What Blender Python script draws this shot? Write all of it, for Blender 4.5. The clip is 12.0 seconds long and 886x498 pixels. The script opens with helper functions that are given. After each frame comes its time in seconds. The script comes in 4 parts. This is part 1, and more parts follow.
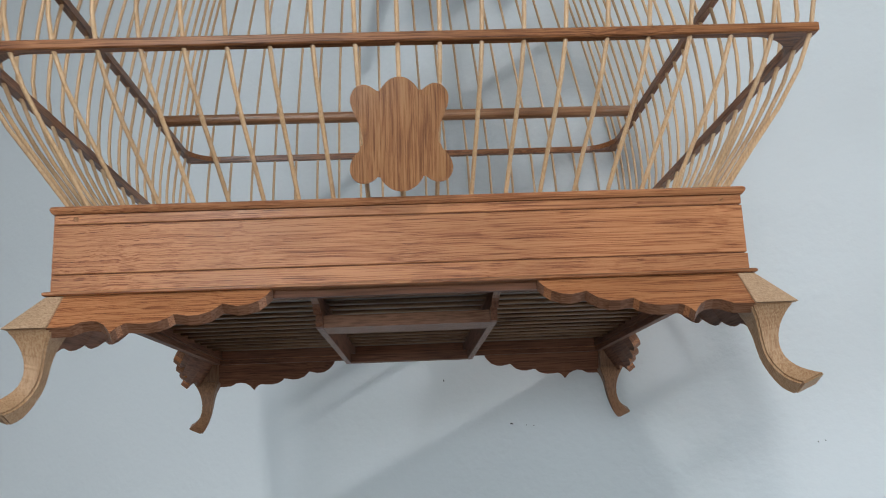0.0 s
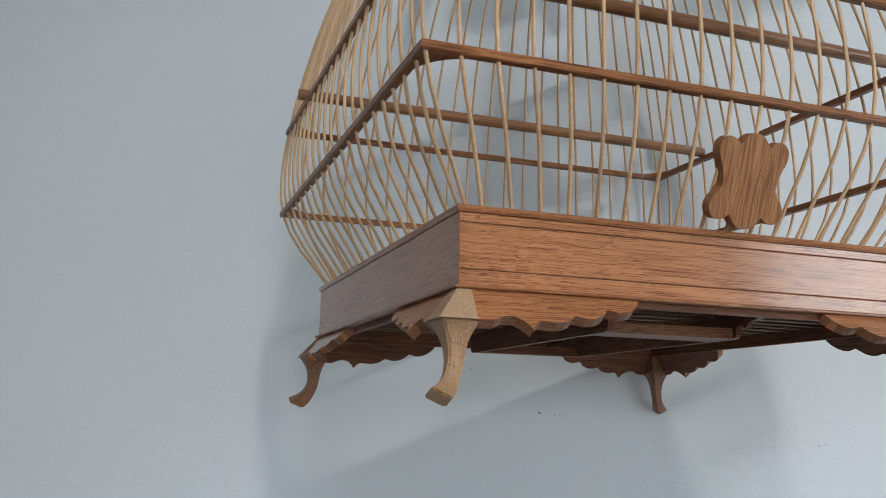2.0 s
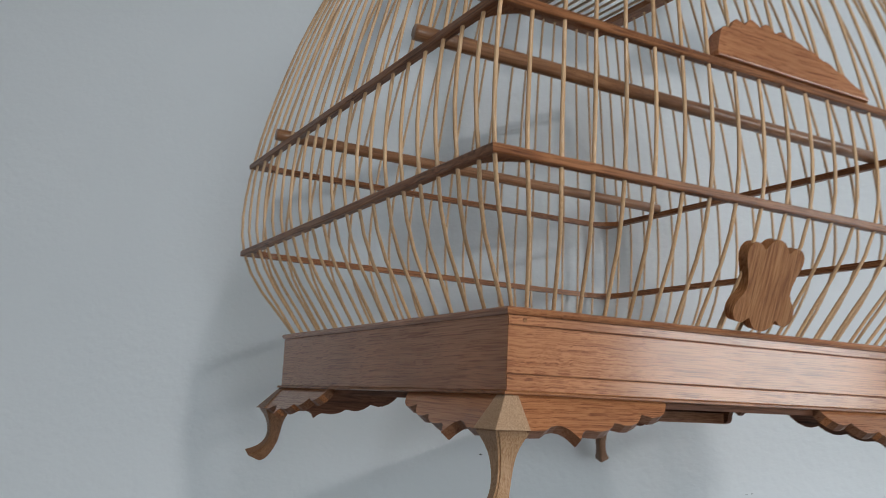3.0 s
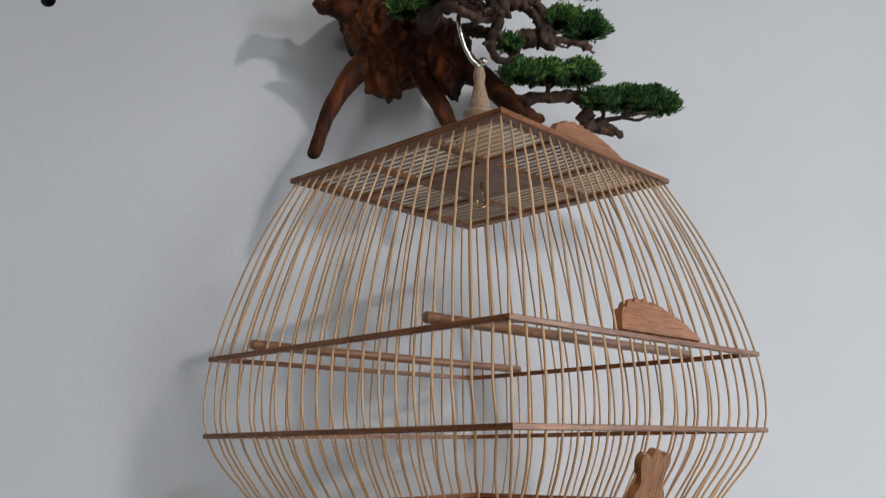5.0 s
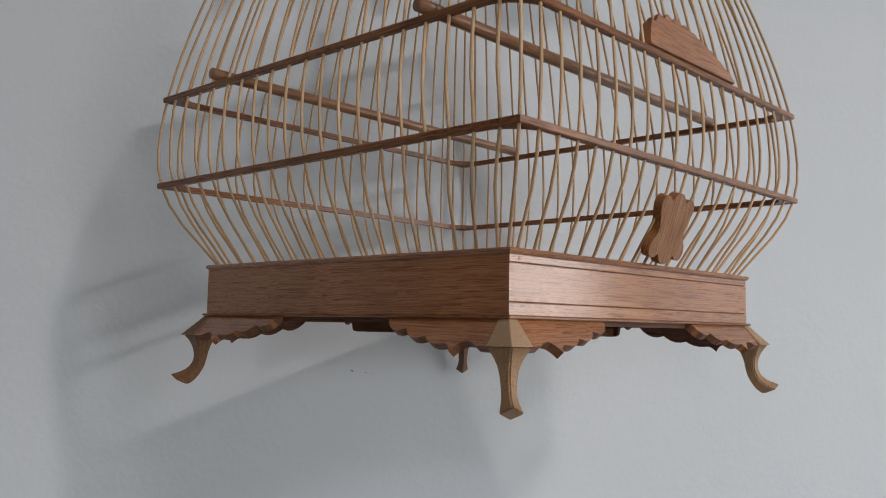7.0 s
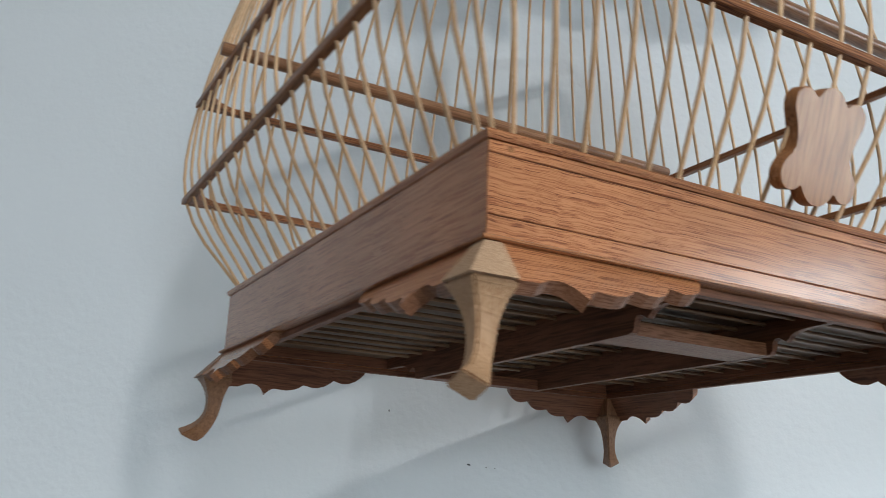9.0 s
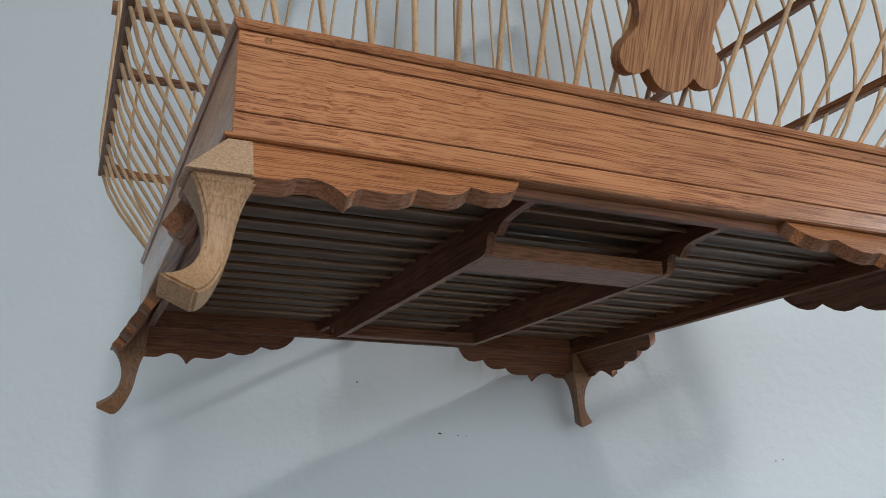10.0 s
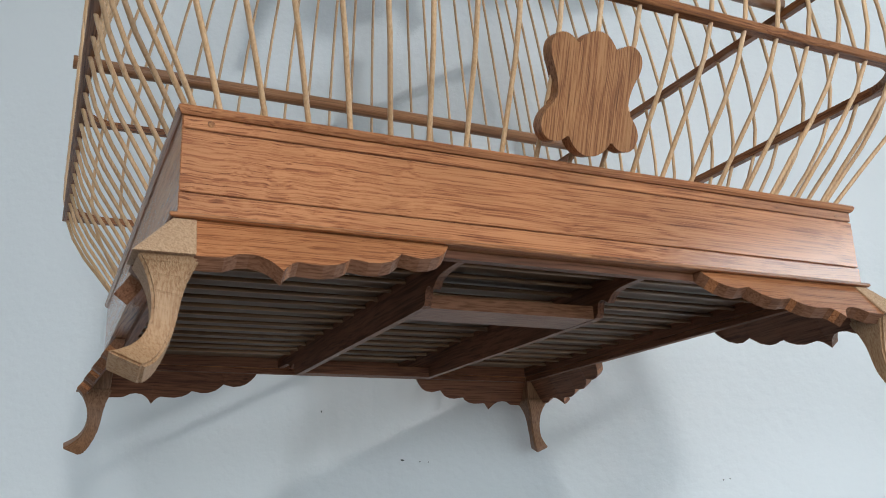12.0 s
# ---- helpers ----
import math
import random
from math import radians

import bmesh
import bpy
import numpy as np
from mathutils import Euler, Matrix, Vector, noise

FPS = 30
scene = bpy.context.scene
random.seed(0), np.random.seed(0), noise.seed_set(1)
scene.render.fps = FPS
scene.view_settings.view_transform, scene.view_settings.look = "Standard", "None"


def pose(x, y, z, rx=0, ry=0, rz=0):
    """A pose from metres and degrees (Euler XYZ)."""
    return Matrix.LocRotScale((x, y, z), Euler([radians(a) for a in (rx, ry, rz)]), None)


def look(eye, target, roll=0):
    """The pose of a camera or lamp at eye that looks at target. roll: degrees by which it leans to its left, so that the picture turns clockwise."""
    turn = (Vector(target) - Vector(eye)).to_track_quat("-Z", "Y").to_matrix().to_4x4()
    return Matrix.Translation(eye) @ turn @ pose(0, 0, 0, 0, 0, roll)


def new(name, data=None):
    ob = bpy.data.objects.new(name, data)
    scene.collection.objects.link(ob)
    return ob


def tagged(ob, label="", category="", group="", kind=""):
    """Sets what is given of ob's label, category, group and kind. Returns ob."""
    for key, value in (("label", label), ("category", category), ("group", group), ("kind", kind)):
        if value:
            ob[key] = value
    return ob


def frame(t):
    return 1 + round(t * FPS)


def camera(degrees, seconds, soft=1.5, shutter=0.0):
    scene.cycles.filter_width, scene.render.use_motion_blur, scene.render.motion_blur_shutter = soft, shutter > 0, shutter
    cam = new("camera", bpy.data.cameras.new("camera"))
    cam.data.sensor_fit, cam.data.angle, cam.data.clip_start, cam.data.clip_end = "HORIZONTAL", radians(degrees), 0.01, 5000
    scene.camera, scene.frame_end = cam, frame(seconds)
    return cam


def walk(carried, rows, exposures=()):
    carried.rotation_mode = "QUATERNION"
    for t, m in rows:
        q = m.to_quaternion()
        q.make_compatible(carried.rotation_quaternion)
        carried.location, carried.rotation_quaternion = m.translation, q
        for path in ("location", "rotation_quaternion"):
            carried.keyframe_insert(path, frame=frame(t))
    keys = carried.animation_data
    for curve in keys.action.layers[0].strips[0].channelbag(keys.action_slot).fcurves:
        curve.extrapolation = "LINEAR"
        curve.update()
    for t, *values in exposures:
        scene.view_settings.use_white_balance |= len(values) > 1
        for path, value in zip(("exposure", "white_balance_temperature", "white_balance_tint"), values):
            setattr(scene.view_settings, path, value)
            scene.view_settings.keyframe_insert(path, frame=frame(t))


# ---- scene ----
import itertools

# ---------------------------------------------------------------- camera
Z0 = 1.65                      # height of the cage's lower groove over the floor
cam = camera(53.85, 12.0, soft=0.85, shutter=0.3)
ROWS = [
    (0.0, 0.0019, -0.5192, -0.0765, -1.78, 12.53, 2.34),
    (0.5, -0.0228, -0.5352, -0.0807, -1.70, 13.85, 1.23),
    (1.0, -0.0906, -0.5534, -0.0852, -3.07, 13.90, -0.18),
    (1.5, -0.2162, -0.5368, -0.0657, -9.69, 12.69, -0.63),
    (2.0, -0.2890, -0.5150, -0.0658, -19.96, 10.74, -1.05),
    (2.5, -0.3228, -0.4934, -0.0411, -21.82, 9.00, -2.81),
    (2.7, -0.3351, -0.4764, -0.0287, -24.34, 9.45, -3.00),
    (4.3, -0.5602, -0.4805, 0.0425, -45.23, 7.90, 0.07),
    (4.5, -0.5804, -0.5018, 0.0540, -45.41, 8.42, 0.32),
    (5.0, -0.6041, -0.5329, 0.0783, -45.75, 12.88, 0.64),
    (5.5, -0.6108, -0.5365, 0.0850, -46.71, 14.20, 0.43),
    (6.0, -0.5996, -0.5183, 0.0697, -46.50, 12.08, 0.57),
    (6.5, -0.5512, -0.4949, 0.0292, -46.64, 7.81, -0.21),
    (7.0, -0.5217, -0.4488, -0.0142, -46.93, 5.04, -1.06),
    (7.2, -0.5150, -0.4345, -0.0181, -47.35, 5.48, -0.77),
    (8.8, -0.3320, -0.3736, -0.0885, -31.52, 15.23, -2.99),
    (9.0, -0.2924, -0.3792, -0.0903, -29.52, 15.99, -2.09),
    (9.5, -0.2204, -0.3858, -0.0981, -25.81, 15.73, 0.15),
    (10.0, -0.1876, -0.3878, -0.1081, -23.44, 15.69, 0.35),
    (10.5, -0.1750, -0.3948, -0.1074, -23.29, 16.02, 2.51),
    (11.0, -0.1723, -0.4026, -0.1011, -24.06, 16.17, 3.15),
    (11.5, -0.1732, -0.4030, -0.1006, -24.40, 15.84, 2.68),
    (12.0, -0.1847, -0.4193, -0.0980, -24.57, 16.34, 1.77),
]
walk(cam, [(t, pose(x, y, Z0 + z, 90 + pitch, roll, yaw)) for t, x, y, z, yaw, pitch, roll in ROWS],
     exposures=[(0.0, 0.22, 6080, 5), (1.0, 0.20, 6000, 5), (1.5, 0.18, 6080, 5), (2.0, 0.07, 6150, 6), (2.7, -0.10, 6200, 7), (4.3, 0.12, 6400, 9), (5.0, 0.02, 6480, 12),
                (5.5, -0.13, 6570, 13), (6.0, -0.14, 6600, 12), (6.5, -0.12, 6570, 12), (7.2, -0.28, 6570, 11), (8.8, 0.28, 6120, 5), (9.5, 0.24, 6090, 5), (10.0, 0.06, 6090, 5), (11.0, 0.26, 6110, 5),
                (12.0, 0.36, 6110, 5)])

# the wall behind the cage: turned against the cage's front by PHI
PHI, GAP = radians(34.37), 0.2535
WALL = Matrix.Translation((math.sin(PHI) * GAP, math.cos(PHI) * GAP, 0)) @ Matrix.Rotation(-PHI, 4, "Z")


def at_wall(u, off, z):
    """A place u along the wall, off metres in front of it, z above the cage's lower groove."""
    return WALL @ Vector((u, -off, Z0 + z))


# ---------------------------------------------------------------- light
world = bpy.data.worlds.new("sky")
scene.world = world
world.use_nodes = True
sky = world.node_tree.nodes.new("ShaderNodeTexSky")
sky.sky_type, sky.sun_disc = "NISHITA", False
sky.sun_elevation, sky.sun_rotation = radians(35), radians(120)
world.node_tree.links.new(sky.outputs[0], world.node_tree.nodes["Background"].inputs[0])
world.node_tree.nodes["Background"].inputs[1].default_value = 0.10


def area_lamp(name, place, aim, sx, sy, watts, colour, spread=180):
    data = bpy.data.lights.new(name, "AREA")
    data.shape, data.size, data.size_y, data.energy, data.color = "RECTANGLE", sx, sy, watts, colour
    data.spread = radians(spread)
    ob = new(name, data)
    ob.matrix_world = look(place, aim)
    return ob


area_lamp("ceiling_panel_light", at_wall(0.95, 2.43, 1.83), at_wall(0.95, 2.43, 0), 0.15, 0.15, 36.0, (1.0, 0.97, 0.92))
area_lamp("transom_daylight", at_wall(1.3, 3.58, 1.32), at_wall(0.2, 0.2, 0.0), 0.34, 0.26, 13.0, (0.93, 0.97, 1.0))
area_lamp("window_daylight", at_wall(4.16, 0.90, 0.40), at_wall(0, 0.90, 0.10), 1.1, 1.3, 33.0, (0.90, 0.96, 1.0))
area_lamp("glass_door_daylight", at_wall(1.70, 3.58, -0.25), at_wall(1.70, 0, -2.60), 1.5, 1.6, 40.0, (0.92, 0.97, 1.0), 125)
# added fill lamp, unseen, lifts the left of wall and cage
area_lamp("left_fill_light", at_wall(-1.10, 3.58, 0.35), at_wall(-0.2, 0, -0.9), 0.34, 0.38, 7.5, (0.92, 0.97, 1.0), 150)


# ---------------------------------------------------------------- materials
def material(name, build):
    m = bpy.data.materials.new(name)
    m.use_nodes = True
    nt = m.node_tree
    bsdf = nt.nodes["Principled BSDF"]

    def n(kind, **kw):
        node = nt.nodes.new("ShaderNode" + kind)
        for k, v in kw.items():
            node.inputs[k].default_value = v
        return node
    build(nt, n, nt.links.new, bsdf)
    return m


def ramp(n, link, source, stops):
    r = n("ValToRGB")
    els = r.color_ramp.elements
    while len(els) < len(stops):
        els.new(0.5)
    for e, (p, c) in zip(els, stops):
        e.position, e.color = p, (*c, 1)
    link(source, r.inputs[0])
    return r


def bump(n, link, height, strength, distance, bsdf):
    b = n("Bump", Strength=strength, Distance=distance)
    link(height, b.inputs["Height"])
    link(b.outputs[0], bsdf.inputs["Normal"])


def wood(name, dark, mid, light, axis=0, spec=0.4, curl=0.0025, rough=0.34, coat=0.35, fine=900.0, broad=60.0, stretch=26.0, jump=1.0, relief=0.25, gloss=0.2, figured=0.0, pores=0.86):
    """Wood with its grain along one local axis: broad bands, fine pores and a varnish."""
    def build(nt, n, link, bsdf):
        tc, info = n("TexCoord"), n("ObjectInfo")
        add = n("VectorMath")
        mul = n("VectorMath")
        mul.operation = "SCALE"
        comb = n("CombineXYZ")
        for i in range(3):
            link(info.outputs["Random"], comb.inputs[i])
        link(comb.outputs[0], mul.inputs[0])
        mul.inputs["Scale"].default_value = 3.7 * jump
        link(tc.outputs["Object"], add.inputs[0])
        link(mul.outputs[0], add.inputs[1])
        sc = [1.0, 1.0, 1.0]
        sc[axis] = 1.0 / stretch
        mp = n("Mapping")
        mp.inputs["Scale"].default_value = sc
        link(add.outputs[0], mp.inputs["Vector"])
        wob = n("TexNoise", Scale=9.0, Detail=2.0)
        link(add.outputs[0], wob.inputs["Vector"])
        wmul = n("VectorMath")
        wmul.operation = "MULTIPLY_ADD"
        link(wob.outputs["Color"], wmul.inputs[0])
        across = [1.0, 1.0, 1.0]
        across[axis] = 0.0
        wmul.inputs[1].default_value = [0.006 * c for c in across]
        link(mp.outputs[0], wmul.inputs[2])
        # patches where the grain runs wavy
        patch = n("TexNoise", Scale=8.0, Detail=1.0)
        link(add.outputs[0], patch.inputs["Vector"])
        mask = n("MapRange")
        link(patch.outputs["Fac"], mask.inputs[0])
        mask.inputs[1].default_value, mask.inputs[2].default_value = 0.5, 0.64
        mask.inputs[3].default_value, mask.inputs[4].default_value = 0.0, curl
        if figured:
            # quilted figure towards one end of the board
            split = n("SeparateXYZ")
            link(tc.outputs["Object"], split.inputs[0])
            ragged = n("Math")
            ragged.operation = "MULTIPLY_ADD"
            link(patch.outputs["Fac"], ragged.inputs[0])
            ragged.inputs[1].default_value = 0.16
            link(split.outputs["X"], ragged.inputs[2])
            quilt = n("MapRange")
            link(ragged.outputs[0], quilt.inputs[0])
            quilt.inputs[1].default_value, quilt.inputs[2].default_value = 0.03, -0.05
            quilt.inputs[3].default_value, quilt.inputs[4].default_value = 0.0, figured
            most = n("Math")
            most.operation = "MAXIMUM"
            link(mask.outputs[0], most.inputs[0])
            link(quilt.outputs[0], most.inputs[1])
            mask = most
        curls = n("TexNoise", Scale=110.0, Detail=1.0)
        link(add.outputs[0], curls.inputs["Vector"])
        bend = n("VectorMath")
        bend.operation = "SCALE"
        link(curls.outputs["Color"], bend.inputs[0])
        link(mask.outputs[0], bend.inputs["Scale"])
        along = n("VectorMath")
        link(wmul.outputs[0], along.inputs[0])
        flat = n("VectorMath")
        flat.operation = "MULTIPLY"
        link(bend.outputs[0], flat.inputs[0])
        flat.inputs[1].default_value = across
        link(flat.outputs[0], along.inputs[1])
        b1 = n("TexNoise", Scale=broad * 3.2, Detail=4.0, Roughness=0.6, Distortion=0.2)
        link(along.outputs[0], b1.inputs["Vector"])
        b2 = n("TexNoise", Scale=fine, Detail=2.0, Roughness=0.6)
        link(along.outputs[0], b2.inputs["Vector"])
        mix = n("Math")
        mix.operation = "MULTIPLY_ADD"
        link(b2.outputs["Fac"], mix.inputs[0])
        mix.inputs[1].default_value = pores
        half = n("Math")
        half.operation = "MULTIPLY"
        link(b1.outputs["Fac"], half.inputs[0])
        half.inputs[1].default_value = 0.28
        link(half.outputs[0], mix.inputs[2])
        r = ramp(n, link, mix.outputs[0], [(0.41, dark), (0.52, mid), (0.66, light)])
        # slow stains along the board
        st = n("TexNoise", Scale=14.0, Detail=2.0)
        link(add.outputs[0], st.inputs["Vector"])
        tint = ramp(n, link, st.outputs["Fac"], [(0.3, (0.78, 0.74, 0.70)), (0.7, (1.12, 1.08, 1.04))])
        mm = n("Mix")
        mm.data_type, mm.blend_type = "RGBA", "MULTIPLY"
        mm.inputs["Factor"].default_value = 1.0
        link(r.outputs[0], mm.inputs["A"])
        link(tint.outputs[0], mm.inputs["B"])
        link(mm.outputs["Result"], bsdf.inputs["Base Color"])
        rr = n("MapRange")
        link(b2.outputs["Fac"], rr.inputs[0])
        rr.inputs[3].default_value, rr.inputs[4].default_value = rough + 0.10, rough - 0.06
        link(rr.outputs[0], bsdf.inputs["Roughness"])
        bsdf.inputs["Specular IOR Level"].default_value = spec
        bsdf.inputs["Coat Weight"].default_value = coat
        bsdf.inputs["Coat Roughness"].default_value = gloss
        bump(n, link, mix.outputs[0], relief, 0.0006, bsdf)
    return material(name, build)


OAK = wood("varnished_brown_wood", (0.142, 0.045, 0.017), (0.305, 0.111, 0.045), (0.470, 0.208, 0.092), coat=0.8, stretch=110.0, broad=170.0, fine=2100.0, relief=0.12, spec=0.17, curl=0.0008, rough=0.5, gloss=0.15, figured=0.0022, pores=0.92)
OAK_UP = wood("varnished_wood_upright_grain", (0.125, 0.046, 0.017), (0.240, 0.098, 0.036), (0.365, 0.174, 0.074), axis=2, broad=300, fine=2000.0, stretch=46.0, rough=0.5, coat=0.4, spec=0.2, curl=0.0003, gloss=0.15)
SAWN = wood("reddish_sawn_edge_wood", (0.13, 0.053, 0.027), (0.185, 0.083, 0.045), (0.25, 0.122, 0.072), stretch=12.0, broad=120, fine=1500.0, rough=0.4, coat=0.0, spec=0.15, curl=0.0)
RAIL = wood("varnished_rail_wood", (0.080, 0.023, 0.007), (0.215, 0.078, 0.027), (0.345, 0.146, 0.058), rough=0.45, coat=0.3, spec=0.25, stretch=60.0, fine=1600.0)
# the runners' own dark wood; also paints shade on apron backs and lining
RUNNER = wood("dark_runner_wood_and_shade", (0.085, 0.033, 0.017), (0.145, 0.058, 0.030), (0.21, 0.088, 0.047), rough=0.55, coat=0.0, spec=0.25)
PERCH = wood("smooth_brown_perch_wood", (0.20, 0.086, 0.038), (0.275, 0.128, 0.060), (0.35, 0.178, 0.092), rough=0.35, coat=0.4, stretch=60.0, fine=1500.0)
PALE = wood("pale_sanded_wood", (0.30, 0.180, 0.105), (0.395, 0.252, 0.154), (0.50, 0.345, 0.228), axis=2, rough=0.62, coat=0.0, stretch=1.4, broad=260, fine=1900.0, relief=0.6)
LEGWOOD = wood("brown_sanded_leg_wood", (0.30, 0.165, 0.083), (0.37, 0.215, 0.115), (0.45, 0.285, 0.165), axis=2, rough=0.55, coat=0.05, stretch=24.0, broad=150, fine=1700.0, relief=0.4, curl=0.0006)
# darker copy of the leg wood, with the back corners' shade in its colour
BACKLEG = wood("shaded_back_leg_wood", (0.150, 0.066, 0.030), (0.205, 0.097, 0.046), (0.270, 0.138, 0.070), axis=2, rough=0.5, coat=0.1, stretch=24.0, broad=150, fine=1700.0, curl=0.0004)
BAMBOO = wood("pale_bamboo", (0.52, 0.315, 0.160), (0.60, 0.382, 0.208), (0.67, 0.450, 0.268), axis=2, rough=0.36, coat=0.25, stretch=60.0, fine=1500.0, relief=0.1, curl=0.0)
SLAT = wood("brown_bamboo_slat", (0.11, 0.054, 0.026), (0.185, 0.099, 0.049), (0.27, 0.156, 0.083), rough=0.45, coat=0.1, stretch=60.0)
TOPSLAT = wood("pale_split_bamboo", (0.50, 0.36, 0.235), (0.62, 0.465, 0.32), (0.70, 0.55, 0.40), axis=1, rough=0.5, coat=0.05, stretch=60.0, fine=1500.0, relief=0.1, curl=0.0)
TURNED = wood("turned_pale_wood", (0.27, 0.17, 0.105), (0.37, 0.255, 0.17), (0.46, 0.335, 0.235), axis=2, rough=0.4, coat=0.2, stretch=6.0)


def tray_build(nt, n, link, bsdf):
    tc = n("TexCoord")
    a = n("TexNoise", Scale=45.0, Detail=4.0)
    link(tc.outputs["Object"], a.inputs["Vector"])
    r = ramp(n, link, a.outputs["Fac"], [(0.35, (0.105, 0.058, 0.033)), (0.7, (0.150, 0.086, 0.050))])
    link(r.outputs[0], bsdf.inputs["Base Color"])
    bsdf.inputs["Roughness"].default_value = 0.48
    bsdf.inputs["Specular IOR Level"].default_value = 0.25


TRAY = material("brown_tray_board", tray_build)


def metal(name, colour, rough):
    def build(nt, n, link, bsdf):
        tc = n("TexCoord")
        a = n("TexNoise", Scale=300.0, Detail=3.0)
        link(tc.outputs["Object"], a.inputs["Vector"])
        r = ramp(n, link, a.outputs["Fac"], [(0.3, tuple(c * 0.8 for c in colour)), (0.7, colour)])
        link(r.outputs[0], bsdf.inputs["Base Color"])
        bsdf.inputs["Metallic"].default_value = 1.0
        bsdf.inputs["Roughness"].default_value = rough
    return material(name, build)


STEEL = metal("polished_steel", (0.80, 0.76, 0.68), 0.14)
BRASS = metal("brass", (0.72, 0.50, 0.20), 0.22)


def plaster(name, low, high, relief):
    def build(nt, n, link, bsdf):
        tc = n("TexCoord")
        a = n("TexNoise", Scale=2.2, Detail=5.0, Roughness=0.55)
        b = n("TexNoise", Scale=150.0, Detail=4.0, Roughness=0.6)
        d = n("TexNoise", Scale=30.0, Detail=3.0)
        for t in (a, b, d):
            link(tc.outputs["Object"], t.inputs["Vector"])
        r = ramp(n, link, a.outputs["Fac"], [(0.3, low), (0.7, high)])
        link(r.outputs[0], bsdf.inputs["Base Color"])
        bsdf.inputs["Roughness"].default_value = 0.55
        m1 = n("Math")
        m1.operation = "MULTIPLY_ADD"
        link(b.outputs["Fac"], m1.inputs[0])
        m1.inputs[1].default_value = 0.6
        link(d.outputs["Fac"], m1.inputs[2])
        bump(n, link, m1.outputs[0], relief, 0.0016, bsdf)
    return material(name, build)


WALL_PAINT = plaster("pale_wall_paint", (0.700, 0.726, 0.757), (0.750, 0.772, 0.798), 0.42)
# paints of unseen surfaces, toned for how much light they bounce
SIDE_PAINT = plaster("light_grey_side_wall_paint", (0.40, 0.41, 0.41), (0.46, 0.47, 0.47), 0.2)
WEST_PAINT = plaster("taupe_side_wall_paint", (0.19, 0.178, 0.165), (0.235, 0.222, 0.208), 0.2)
CEILING_PAINT = plaster("grey_brown_ceiling_paint", (0.13, 0.115, 0.10), (0.18, 0.16, 0.14), 0.2)


def floor_build(nt, n, link, bsdf):
    tc = n("TexCoord")
    a = n("TexNoise", Scale=5.0, Detail=6.0)
    link(tc.outputs["Object"], a.inputs["Vector"])
    r = ramp(n, link, a.outputs["Fac"], [(0.3, (0.065, 0.055, 0.048)), (0.7, (0.10, 0.085, 0.075))])
    link(r.outputs[0], bsdf.inputs["Base Color"])
    bsdf.inputs["Roughness"].default_value = 0.3


# unseen floor, kept dark so little light reaches the undersides
FLOOR = material("brown_floor_tile", floor_build)


def bark_build(nt, n, link, bsdf):
    tc = n("TexCoord")
    mp = n("Mapping")
    mp.inputs["Scale"].default_value = (1.0, 1.0, 0.45)
    link(tc.outputs["Object"], mp.inputs["Vector"])
    a = n("TexNoise", Scale=22.0, Detail=7.0, Roughness=0.65, Distortion=1.2)
    b = n("TexNoise", Scale=140.0, Detail=4.0, Roughness=0.7)
    for t in (a, b):
        link(mp.outputs[0], t.inputs["Vector"])
    r = ramp(n, link, a.outputs["Fac"], [(0.36, (0.010, 0.003, 0.002)), (0.5, (0.052, 0.014, 0.005)), (0.68, (0.190, 0.053, 0.014))])
    link(r.outputs[0], bsdf.inputs["Base Color"])
    bsdf.inputs["Roughness"].default_value = 0.55
    bsdf.inputs["Specular IOR Level"].default_value = 0.18
    s = n("Math")
    s.operation = "MULTIPLY_ADD"
    link(b.outputs["Fac"], s.inputs[0])
    s.inputs[1].default_value = 0.35
    link(a.outputs["Fac"], s.inputs[2])
    bump(n, link, s.outputs[0], 0.7, 0.006, bsdf)


BARK = material("stained_driftwood", bark_build)


def twig_build(nt, n, link, bsdf):
    tc = n("TexCoord")
    a = n("TexNoise", Scale=70.0, Detail=6.0, Roughness=0.7)
    link(tc.outputs["Object"], a.inputs["Vector"])
    r = ramp(n, link, a.outputs["Fac"], [(0.34, (0.012, 0.006, 0.003)), (0.52, (0.055, 0.025, 0.013)), (0.70, (0.190, 0.100, 0.056))])
    link(r.outputs[0], bsdf.inputs["Base Color"])
    bsdf.inputs["Roughness"].default_value = 0.7
    bump(n, link, a.outputs["Fac"], 0.8, 0.004, bsdf)


TWIG = material("rough_grey_brown_branch_bark", twig_build)


